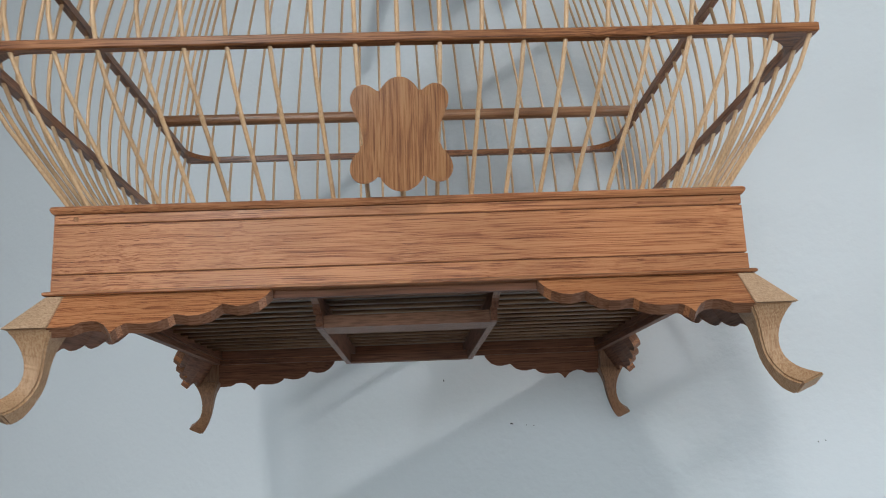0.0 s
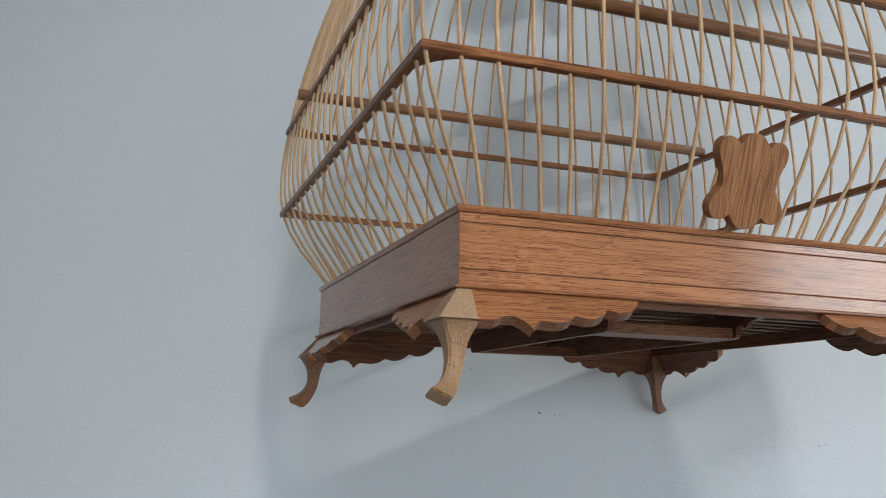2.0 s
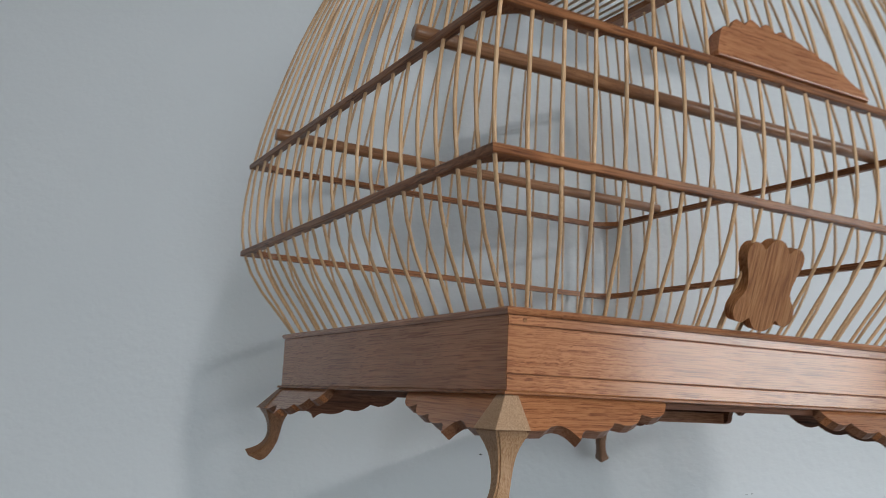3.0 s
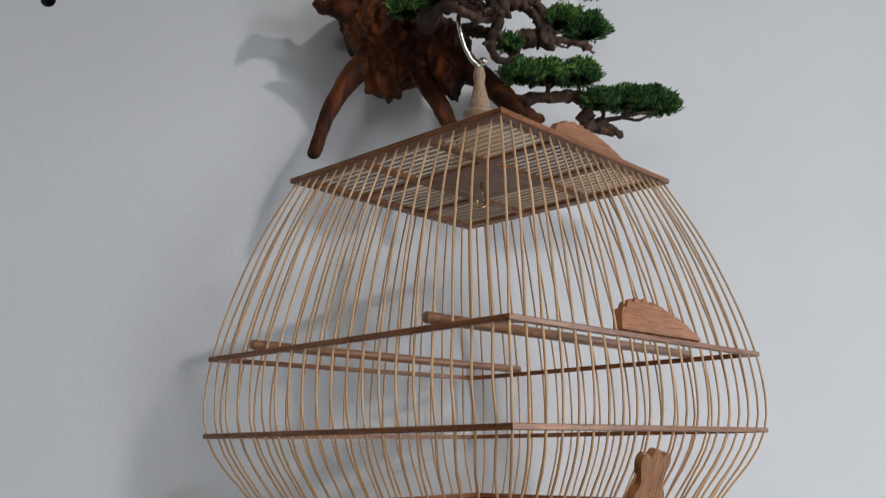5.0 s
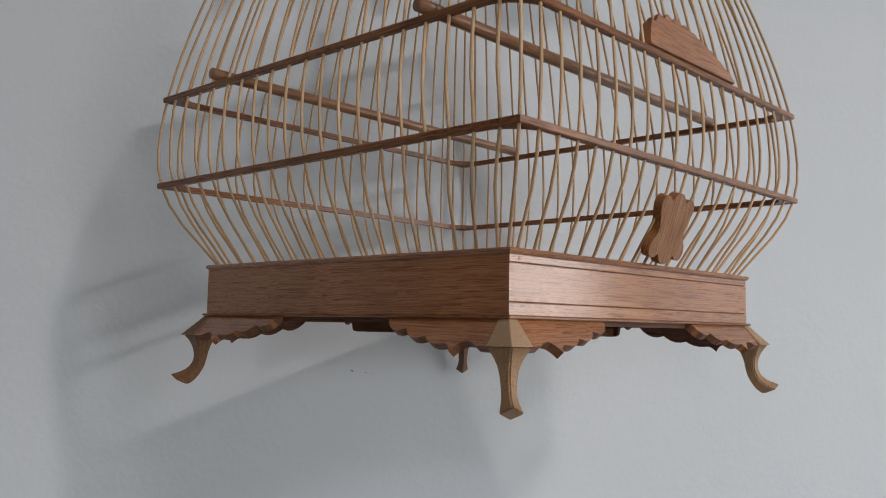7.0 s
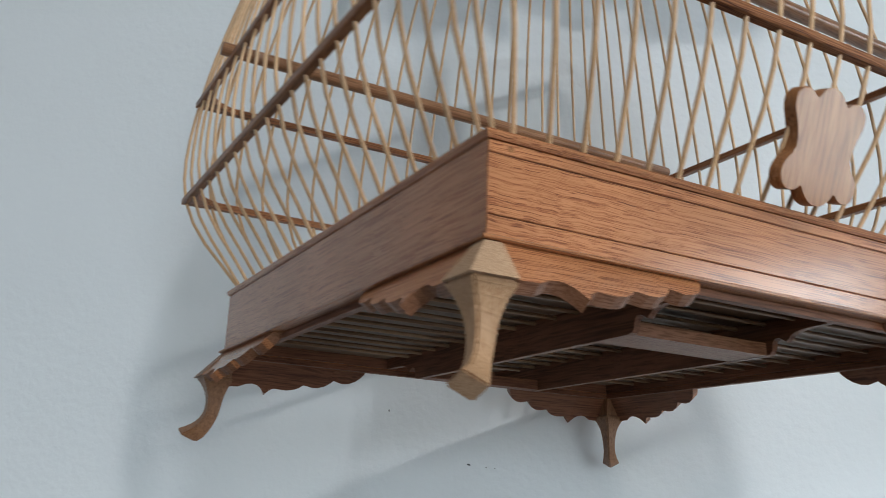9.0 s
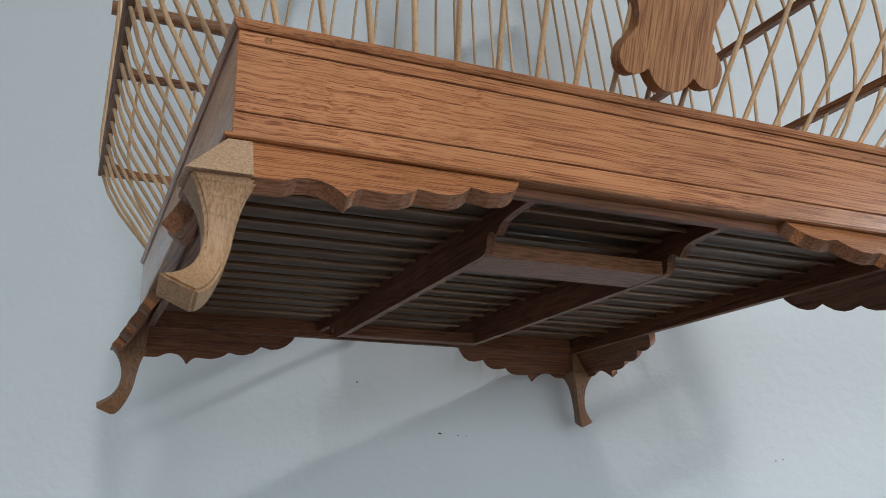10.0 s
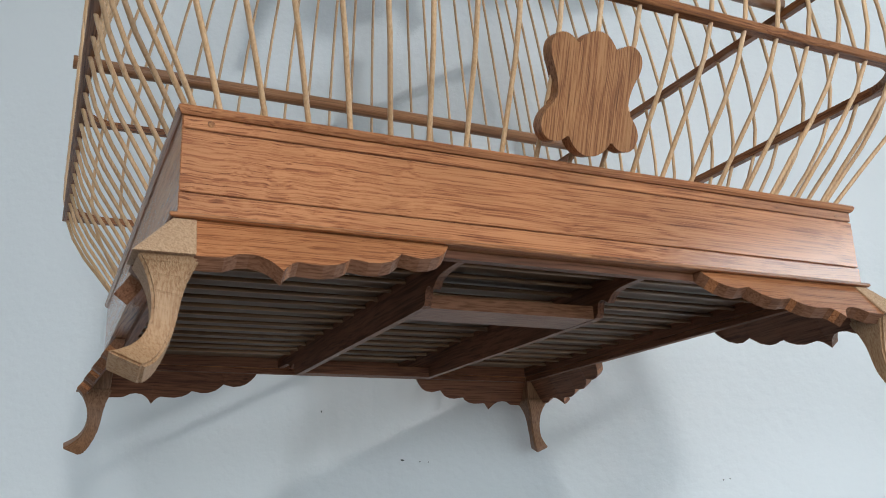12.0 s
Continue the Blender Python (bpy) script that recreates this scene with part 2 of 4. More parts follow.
def leaf_build(nt, n, link, bsdf):
    geo, tc = n("NewGeometry"), n("TexCoord")
    a = n("TexNoise", Scale=28.0, Detail=2.0)
    link(tc.outputs["Object"], a.inputs["Vector"])
    s = n("Math")
    s.operation = "MULTIPLY_ADD"
    link(geo.outputs["Random Per Island"], s.inputs[0])
    s.inputs[1].default_value = 0.5
    half = n("Math")
    half.operation = "MULTIPLY"
    link(a.outputs["Fac"], half.inputs[0])
    half.inputs[1].default_value = 0.55
    link(half.outputs[0], s.inputs[2])
    r = ramp(n, link, s.outputs[0], [(0.2, (0.008, 0.034, 0.016)), (0.46, (0.024, 0.098, 0.036)), (0.66, (0.085, 0.230, 0.050)), (0.84, (0.30, 0.47, 0.085))])
    link(r.outputs[0], bsdf.inputs["Base Color"])
    bsdf.inputs["Roughness"].default_value = 0.5
    thin = n("BsdfTranslucent")
    link(r.outputs[0], thin.inputs["Color"])
    both = n("MixShader", Fac=0.28)
    link(bsdf.outputs[0], both.inputs[1])
    link(thin.outputs[0], both.inputs[2])
    link(both.outputs[0], nt.nodes["Material Output"].inputs["Surface"])


LEAF = material("green_plastic_cedar_leaf", leaf_build)


def plain(name, colour, rough=0.8):
    def build(nt, n, link, bsdf):
        tc = n("TexCoord")
        a = n("TexNoise", Scale=200.0, Detail=2.0)
        link(tc.outputs["Object"], a.inputs["Vector"])
        r = ramp(n, link, a.outputs["Fac"], [(0.3, tuple(c * 0.7 for c in colour)), (0.7, colour)])
        link(r.outputs[0], bsdf.inputs["Base Color"])
        bsdf.inputs["Roughness"].default_value = rough
    return material(name, build)


HOLE_SHADE = plain("dark_grey_hole_shade", (0.05, 0.055, 0.06))
SMUDGE = plain("grey_smudge", (0.11, 0.115, 0.12))


# ---------------------------------------------------------------- mesh helpers
def finish(bm, name, mat, smooth=False):
    bmesh.ops.recalc_face_normals(bm, faces=bm.faces)
    me = bpy.data.meshes.new(name)
    bm.to_mesh(me)
    bm.free()
    me.materials.append(mat)
    for p in me.polygons:
        p.use_smooth = smooth
    return me


def part(name, bm, mat, parent, label="", smooth=False, m=None):
    """Links a bmesh, or a mesh that is shared, as one object under a thing or under a part."""
    me = bm if isinstance(bm, bpy.types.Mesh) else finish(bm, name, mat, smooth)
    ob = new(name, me)
    ob.parent = parent
    if m is not None:
        ob.matrix_basis = m
    return tagged(ob, label)


def thing(name, m, label, category, group="", kind=""):
    ob = new(name)
    ob.empty_display_size = 0.05
    ob.matrix_basis = m
    return tagged(ob, label, category, group, kind)


def soften(bm, width, segments=1, angle=35):
    edges = [e for e in bm.edges if len(e.link_faces) == 2 and e.calc_face_angle(0) > radians(angle)]
    bmesh.ops.bevel(bm, geom=edges, offset=width, segments=segments, affect="EDGES", profile=0.6, clamp_overlap=True)
    return bm


def box(x0, x1, y0, y1, z0, z1, bm=None, bevel=0.0):
    own = bm or bmesh.new()
    v = [own.verts.new(p) for p in ((x0, y0, z0), (x1, y0, z0), (x1, y1, z0), (x0, y1, z0), (x0, y0, z1), (x1, y0, z1), (x1, y1, z1), (x0, y1, z1))]
    for f in ((3, 2, 1, 0), (4, 5, 6, 7), (0, 1, 5, 4), (1, 2, 6, 5), (2, 3, 7, 6), (3, 0, 4, 7)):
        own.faces.new([v[i] for i in f])
    if bevel and bm is None:
        soften(own, bevel)
    return own


def mitred(section, inset=0.0, cut=0):
    """A board along x with the section (y, z), mitred at both ends; y is negative, the outer side."""
    bm = bmesh.new()
    ends = []
    for s in (-1, 1):
        ends.append([bm.verts.new((s * (-y - inset), y, z)) for y, z in section])
    bm.faces.new(ends[0])
    bm.faces.new(ends[1][::-1])
    k = len(section)
    for i in range(k):
        j = (i + 1) % k
        bm.faces.new((ends[0][i], ends[0][j], ends[1][j], ends[1][i]))
    return bm


def tube(points, radii, sides=8, caps=True, bm=None):
    """A round bar along points."""
    bm = bm or bmesh.new()
    pts = [Vector(p) for p in points]
    if not hasattr(radii, "__len__"):
        radii = [radii] * len(pts)
    rings, up = [], None
    for i, p in enumerate(pts):
        d = (pts[min(i + 1, len(pts) - 1)] - pts[max(i - 1, 0)]).normalized()
        if up is None:
            up = d.orthogonal().normalized()
        up = (up - d * up.dot(d)).normalized()
        side = d.cross(up)
        rings.append([bm.verts.new(p + (up * math.cos(a) + side * math.sin(a)) * radii[i]) for a in (2 * math.pi * j / sides for j in range(sides))])
    for a, b in zip(rings, rings[1:]):
        for j in range(sides):
            bm.faces.new((a[j], a[(j + 1) % sides], b[(j + 1) % sides], b[j]))
    if caps:
        bm.faces.new(rings[0][::-1])
        bm.faces.new(rings[-1])
    return bm


def lathe(profile, sides=32):
    bm = bmesh.new()
    rings = []
    for r, z in profile:
        rings.append([bm.verts.new((r * math.cos(2 * math.pi * j / sides), r * math.sin(2 * math.pi * j / sides), z)) for j in range(sides)])
    for a, b in zip(rings, rings[1:]):
        for j in range(sides):
            bm.faces.new((a[j], a[(j + 1) % sides], b[(j + 1) % sides], b[j]))
    bm.faces.new(rings[0][::-1])
    bm.faces.new(rings[-1])
    return bm


def plate(outline, thick, bevel=0.0, segments=2):
    """A plate with an outline in x, z, its front at y = -thick and its back at y = 0."""
    bm = bmesh.new()
    f = [bm.verts.new((x, -thick, z)) for x, z in outline]
    b = [bm.verts.new((x, 0, z)) for x, z in outline]
    k = len(outline)
    ff, fb = bm.faces.new(f), bm.faces.new(b[::-1])
    for i in range(k):
        j = (i + 1) % k
        bm.faces.new((f[j], f[i], b[i], b[j]))
    if bevel:
        rim = [e for e in bm.edges if ff in e.link_faces or fb in e.link_faces]
        bmesh.ops.bevel(bm, geom=rim, offset=bevel, segments=segments, affect="EDGES", profile=0.6, clamp_overlap=True)
    bmesh.ops.triangulate(bm, faces=[f for f in bm.faces if len(f.verts) > 4])
    return bm


def cubic(xs, ys, q):
    """A natural cubic through (xs, ys), at q."""
    xs, ys, n = np.array(xs, float), np.array(ys, float), len(xs)
    h = np.diff(xs)
    A, b = np.eye(n), np.zeros(n)
    for i in range(1, n - 1):
        A[i, i - 1], A[i, i], A[i, i + 1] = h[i - 1], 2 * (h[i - 1] + h[i]), h[i]
        b[i] = 6 * ((ys[i + 1] - ys[i]) / h[i] - (ys[i] - ys[i - 1]) / h[i - 1])
    m = np.linalg.solve(A, b)
    i = int(np.clip(np.searchsorted(xs, q) - 1, 0, n - 2))
    a, c = (xs[i + 1] - q) / h[i], (q - xs[i]) / h[i]
    return a * ys[i] + c * ys[i + 1] + ((a ** 3 - a) * m[i] + (c ** 3 - c) * m[i + 1]) * h[i] ** 2 / 6


def open_curve(points, per=6):
    pts = [Vector(p) for p in points]
    pts = [2 * pts[0] - pts[1]] + pts + [2 * pts[-1] - pts[-2]]
    out = []
    for i in range(1, len(pts) - 2):
        p0, p1, p2, p3 = pts[i - 1:i + 3]
        for s in range(per):
            t = s / per
            out.append(0.5 * (2 * p1 + (p2 - p0) * t + (2 * p0 - 5 * p1 + 4 * p2 - p3) * t * t + (3 * p1 - p0 - 3 * p2 + p3) * t ** 3))
    return out + [pts[-2]]


QUARTER = [Matrix.Rotation(radians(90 * k), 4, "Z") for k in range(4)]   # front, right, back, left

# ---------------------------------------------------------------- the wall in view and an unseen room added round it
U0, U1, DEPTH, TOP = -2.4, 4.2, 3.6, 3.56


def slab(name, x0, x1, y0, y1, z0, z1, mat, label, category):
    ob = new(name, finish(box(x0, x1, y0, y1, z0, z1), name, mat))
    ob.matrix_basis = WALL
    return tagged(ob, label, category, kind="structure")


def pierced(name, mat, a0, a1, z0, z1, holes, thick, m, label):
    """A wall in its local x, z with openings that go through; its face is y = 0, its back y = thick."""
    xs = sorted({a0, a1, *(v for h in holes for v in h[:2])})
    zs = sorted({z0, z1, *(v for h in holes for v in h[2:])})
    bm = bmesh.new()
    for x, xx in zip(xs, xs[1:]):
        for z, zz in zip(zs, zs[1:]):
            if not any(h[0] <= x and xx <= h[1] and h[2] <= z and zz <= h[3] for h in holes):
                box(x, xx, 0, thick, z, zz, bm)
    bmesh.ops.remove_doubles(bm, verts=bm.verts, dist=1e-5)
    seen = {}
    for f in bm.faces:
        seen.setdefault(tuple(round(c, 4) for c in f.calc_center_median()), []).append(f)
    bmesh.ops.delete(bm, geom=[f for fs in seen.values() if len(fs) > 1 for f in fs], context="FACES")
    ob = new(name, finish(bm, name, mat))
    ob.matrix_basis = m
    return tagged(ob, label, "wall", kind="structure")


def main_wall():
    """The wall behind the cage, with two round drilled holes."""
    bm = bmesh.new()
    loops = [[(U0, 0.0), (U1, 0.0), (U1, TOP), (U0, TOP)]]
    drilled = [(-0.470, Z0 + 0.611, 0.0085), (-0.922, Z0 + 0.590, 0.0075)]
    for u, z, r in drilled:
        loops.append([(u + r * math.cos(a), z + r * math.sin(a)) for a in (2 * math.pi * j / 20 for j in range(20))])
    edges, rims = [], []
    for loop in loops:
        vs = [bm.verts.new((u, 0, z)) for u, z in loop]
        edges += [bm.edges.new((vs[i], vs[(i + 1) % len(vs)])) for i in range(len(vs))]
        rims.append(vs)
    bmesh.ops.triangle_fill(bm, edges=edges, use_beauty=True)
    for vs in rims[1:]:
        back = [bm.verts.new((v.co.x, 0.03, v.co.z)) for v in vs]
        for i in range(len(vs)):
            j = (i + 1) % len(vs)
            bm.faces.new((vs[i], vs[j], back[j], back[i]))
        bm.faces.new(back)
    back = [bm.verts.new((v.co.x, 0.12, v.co.z)) for v in rims[0]]
    for i in range(4):
        j = (i + 1) % 4
        bm.faces.new((rims[0][i], rims[0][j], back[j], back[i]))
    bm.faces.new(back)
    me = finish(bm, "wall_north", WALL_PAINT)
    # sides and bottom of the holes coloured dark, shade painted in
    me.materials.append(HOLE_SHADE)
    for p in me.polygons:
        if 0.004 < p.center.y < 0.05:
            p.material_index = 1
    ob = new("wall_north", me)
    ob.matrix_basis = WALL
    return tagged(ob, "pale blue-grey painted plaster wall with fine roller texture", "wall", kind="structure")


main_wall()
slab("floor", U0, U1, -DEPTH, 0.12, -0.1, 0.0, FLOOR, "unseen plain brown floor, dark to limit bounce light", "floor")
slab("ceiling", U0, U1, -DEPTH, 0.12, TOP, TOP + 0.1, CEILING_PAINT, "unseen grey-brown ceiling, dark to limit light from above", "ceiling")
slab("wall_west", U0 - 0.12, U0, -DEPTH, 0.12, 0.0, TOP, WEST_PAINT, "unseen taupe side wall, dark to limit light from the left", "wall")
pierced("wall_east", SIDE_PAINT, 0.0, DEPTH, 0.0, TOP, [(0.35, 1.45, 1.40, 2.70)], 0.12,
        WALL @ pose(U1, 0, 0, 0, 0, -90), "unseen pale side wall with an opening for the window light")
pierced("wall_south", SIDE_PAINT, -U1, -U0, 0.0, TOP, [(-1.50, -1.10, 2.80, 3.14), (-2.45, -0.95, 0.60, 2.20), (0.93, 1.27, 1.81, 2.19)], 0.12,
        WALL @ pose(0, -DEPTH, 0, 0, 0, 180), "unseen pale wall with openings for the door, transom and fill lamps")

# ---------------------------------------------------------------- the cage
cage = thing("birdcage", pose(0, 0, Z0), "square varnished brown birdcage with bowed bamboo bars, hung from driftwood", "birdcage")

# base: four sides of stacked strips
RIM_SEC = [(-0.1410, 0.0262), (-0.1508, 0.0262), (-0.1516, 0.0272), (-0.1520, 0.0282), (-0.1516, 0.0292), (-0.1505, 0.0297), (-0.1410, 0.0297)]
TOP_SEC = [(-0.1430, 0.0218), (-0.1497, 0.0218), (-0.1500, 0.0221), (-0.1500, 0.0259), (-0.1497, 0.0261), (-0.1430, 0.0261)]
BOARD_SEC = [(-0.1430, -0.0001), (-0.1497, -0.0001), (-0.1500, 0.0002), (-0.1500, 0.0210), (-0.1497, 0.0213), (-0.1430, 0.0213)]
LOW_SEC = [(-0.1430, -0.0078), (-0.1499, -0.0078), (-0.1502, -0.0075), (-0.1502, -0.0009), (-0.1499, -0.0006), (-0.1430, -0.0006)]
FLANGE_SEC = [(-0.1425, -0.0096), (-0.1522, -0.0096), (-0.1528, -0.0092), (-0.1528, -0.0083), (-0.1522, -0.0079), (-0.1425, -0.0079)]
CORE_SEC = [(-0.1405, -0.0090), (-0.1492, -0.0090), (-0.1492, 0.0258), (-0.1405, 0.0258)]
# lining coloured dark to paint shade into the shallow grooves between strips
side_meshes = [(nm, finish(mitred(sec, 0.0002), nm, {"flange": RAIL, "inner_lining": RUNNER}.get(nm, OAK))) for nm, sec in
               (("rim_strip", RIM_SEC), ("upper_strip", TOP_SEC), ("lower_strip", LOW_SEC), ("flange", FLANGE_SEC), ("inner_lining", CORE_SEC))]
board_mesh = finish(mitred(BOARD_SEC, 0.0001), "base_side", OAK)
TALL_SEC = [(-0.1430, -0.0078), (-0.1499, -0.0078), (-0.1502, -0.0075), (-0.1502, 0.0258), (-0.1499, 0.0261), (-0.1430, 0.0261)]
tall_mesh = finish(mitred(TALL_SEC, 0.0001), "base_side", OAK)   # the left side is one plain board
peg_mesh = finish(lathe([(0.0012, -0.0005), (0.0012, 0.0001), (0.0010, 0.00015)], 12), "wooden_peg", OAK_UP)
for turn, q in enumerate(QUARTER):
    side = part("base_side", tall_mesh if turn == 3 else board_mesh, OAK, cage, "", m=q)
    for nm, me in side_meshes:
        if turn != 3 or nm not in ("upper_strip", "lower_strip"):
            part(nm, me, OAK, side)
    for x, z in () if turn == 3 else ((-0.141, 0.0240), (0.141, 0.0240), (-0.141, -0.0036), (0.141, -0.0036)):
        part("wooden_peg", peg_mesh, OAK, side, m=pose(x, -0.1500, z, 90))


def apron_mesh(name):
    """A scalloped apron, from the knee (s = 0) to its thin inner end (s = 1), leaning outwards."""
    lobes = [(0.0, 1.00), (0.05, 1.00), (0.10, 0.99), (0.125, 0.93), (0.15, 0.86), (0.19, 0.83), (0.23, 0.87), (0.26, 0.97), (0.28, 1.09), (0.297, 1.22), (0.315, 1.09), (0.335, 0.99), (0.36, 0.94),
             (0.40, 0.96), (0.45, 0.97), (0.50, 0.92), (0.54, 0.82), (0.562, 0.71), (0.585, 0.72), (0.63, 0.77), (0.68, 0.76), (0.73, 0.66), (0.765, 0.50), (0.778, 0.42), (0.80, 0.45), (0.85, 0.51),
             (0.90, 0.48), (0.945, 0.37), (0.975, 0.22), (0.992, 0.10), (1.0, 0.02)]
    fine = lobes
    x0, x1 = -0.1462, -0.0570
    ty, tz, by, bz = -0.1506, -0.0096, -0.1625, -0.0246
    bm = bmesh.new()
    cols = []
    for s, d in fine:
        x = x0 + (x1 - x0) * s
        row = []
        for w, back in ((0, 0), (d, 0), (d, 1), (0, 1)):
            y, z = ty + (by - ty) * w, tz + (bz - tz) * w
            row.append(bm.verts.new((x, y + 0.0045 * back, z - 0.0035 * back * (1 if w else 0))))
        cols.append(row)
    for a, b in zip(cols, cols[1:]):
        for i in range(4):
            j = (i + 1) % 4
            bm.faces.new((a[i], a[j], b[j], b[i]))
    bm.faces.new(cols[0])
    bm.faces.new(cols[-1][::-1])
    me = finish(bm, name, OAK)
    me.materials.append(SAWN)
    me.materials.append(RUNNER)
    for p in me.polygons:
        # apron backs take the dark wood as painted-in shade
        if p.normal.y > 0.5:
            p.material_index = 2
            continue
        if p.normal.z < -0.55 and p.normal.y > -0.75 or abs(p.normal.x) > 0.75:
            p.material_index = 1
    return me


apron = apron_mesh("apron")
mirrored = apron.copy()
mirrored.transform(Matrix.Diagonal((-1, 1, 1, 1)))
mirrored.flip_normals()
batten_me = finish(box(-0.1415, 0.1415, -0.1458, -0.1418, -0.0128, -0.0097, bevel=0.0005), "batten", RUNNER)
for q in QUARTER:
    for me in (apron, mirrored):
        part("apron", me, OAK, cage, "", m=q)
    part("batten", batten_me, RUNNER, cage, "rough glued batten behind the aprons", m=q)


def leg_mesh():
    """A small cabriole leg with a square section on the diagonal of the corner."""
    rows = [(0.1626, -0.0247, 0.1440, -0.0247), (0.1612, -0.0262, 0.1448, -0.0275), (0.1592, -0.0295, 0.1468, -0.0320), (0.1574, -0.0340, 0.1482, -0.0375),
            (0.1566, -0.0390, 0.1490, -0.0430), (0.1569, -0.0436, 0.1500, -0.0485), (0.1585, -0.0478, 0.1518, -0.0533), (0.1614, -0.0511, 0.1538, -0.0575),
            (0.1652, -0.0533, 0.1562, -0.0611), (0.1690, -0.0548, 0.1592, -0.0632)]
    bm = bmesh.new()
    rings = []
    for o, zo, i, zi in rows:
        zm = (zo + zi) / 2
        rings.append([bm.verts.new(p) for p in ((o, -o, zo), (i, -o, zm), (i, -i, zi), (o, -i, zm))])
    for a, b in zip(rings, rings[1:]):
        for k in range(4):
            bm.faces.new((a[k], a[(k + 1) % 4], b[(k + 1) % 4], b[k]))
    bm.faces.new(rings[0][::-1])
    bm.faces.new(rings[-1])
    bmesh.ops.recalc_face_normals(bm, faces=bm.faces)
    edges = [e for e in bm.edges if len(e.link_faces) == 2]
    bmesh.ops.bevel(bm, geom=edges, offset=0.0009, segments=2, affect="EDGES", clamp_overlap=True)
    return bm


def knee_mesh():
    """The pale corner block between two aprons."""
    bm = bmesh.new()
    t, ti, b, bi = 0.1514, 0.1442, 0.1640, 0.1452
    v = [bm.verts.new(p) for p in ((ti, -ti, -0.0097), (t, -ti, -0.0097), (t, -t, -0.0097), (ti, -t, -0.0097),
                                   (bi, -bi, -0.0246), (b, -bi - 0.0005, -0.0246), (b, -b, -0.0246), (bi + 0.0005, -b, -0.0246))]
    for f in ((0, 1, 2, 3), (7, 6, 5, 4), (0, 4, 5, 1), (1, 5, 6, 2), (2, 6, 7, 3), (3, 7, 4, 0)):
        bm.faces.new([v[i] for i in f])
    bmesh.ops.recalc_face_normals(bm, faces=bm.faces)
    soften(bm, 0.0005, 2)
    return bm


# back legs and knees use the copy with shade painted in
for legwood, kneewood, words, turns in ((LEGWOOD, PALE, "pale sanded curved leg", (0, 3)), (BACKLEG, BACKLEG, "curved back leg, coloured darker for shade", (1, 2))):
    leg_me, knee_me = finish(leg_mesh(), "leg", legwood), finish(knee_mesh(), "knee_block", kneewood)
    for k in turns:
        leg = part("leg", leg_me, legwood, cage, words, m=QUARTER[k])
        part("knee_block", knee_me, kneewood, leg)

# floor of the cage: tray, slats and the runners below them
part("tray", box(-0.1395, 0.1395, -0.1395, 0.1395, -0.0030, -0.0004), TRAY, cage, "brown drop tray above the floor slats")
slat_me = finish(tube([(x, 0, 0) for x in (-0.141, -0.05, 0.05, 0.141)], 0.0011, 8), "floor_slat", SLAT, True)
for k in range(-8, 7):
    part("floor_slat", slat_me, SLAT, cage, m=pose(0, 0.0068 + 0.0172 * k, -0.0047))


def runner_mesh():
    half = [(0.0, -0.0200), (0.0955, -0.0200), (0.0985, -0.0194), (0.1000, -0.0178), (0.1004, -0.0150), (0.1012, -0.0132), (0.1028, -0.0124), (0.1048, -0.0126), (0.1066, -0.0136), (0.1082, -0.0146),
            (0.1096, -0.0136), (0.1112, -0.0120), (0.1138, -0.0108), (0.1180, -0.0101), (0.1240, -0.0097), (0.1405, -0.0094)]
    low = [(-y, z) for y, z in half[::-1]] + half[1:]
    bm = bmesh.new()
    rings = [[bm.verts.new((y, x, h)) for x, h in ((-0.0034, z), (0, z), (0, -0.0031), (-0.0034, -0.0031))] for y, z in low]
    for a, b in zip(rings, rings[1:]):
        for k in range(4):
            bm.faces.new((a[k], a[(k + 1) % 4], b[(k + 1) % 4], b[k]))
    bm.faces.new(rings[0][::-1])
    bm.faces.new(rings[-1])
    bmesh.ops.recalc_face_normals(bm, faces=bm.faces)
    me = finish(bm, "runner", RUNNER)
    me.materials.append(SAWN)
    for p in me.polygons:
        if p.normal.z < -0.95:
            p.material_index = 1
    return me


runner_me = runner_mesh()
for x in (-0.0441, 0.0404):
    part("runner", runner_me, RAIL, cage, m=pose(x, 0, 0, 0, 0, 90))
# lit front bar and shaded back bar are told apart by wood colour
for y, deep, grain in ((-0.0968, 0.0245, SAWN), (0.0885, 0.0085, RUNNER)):
    part("cross_bar", box(-0.0410, 0.0410, y, y + deep, -0.0198, -0.0138, bevel=0.0005), grain, cage)

# bands
def gusset(at):
    """The concave fillet in the corner of a band."""
    c, r, z = at - 0.0046, 0.026, 0.0020
    poly = [(c, -c)] + [(c - r + r * math.sin(a), -(c - r) - r * math.cos(a)) for a in (math.pi / 2 * j / 10 for j in range(11))]
    bm = bmesh.new()
    a = [bm.verts.new((x, y, -z)) for x, y in poly]
    b = [bm.verts.new((x, y, z)) for x, y in poly]
    bm.faces.new(a[::-1])
    bm.faces.new(b)
    for i in range(len(poly)):
        j = (i + 1) % len(poly)
        bm.faces.new((a[i], a[j], b[j], b[i]))
    bmesh.ops.triangulate(bm, faces=[f for f in bm.faces if len(f.verts) > 4])
    return finish(bm, "corner_gusset", RAIL)


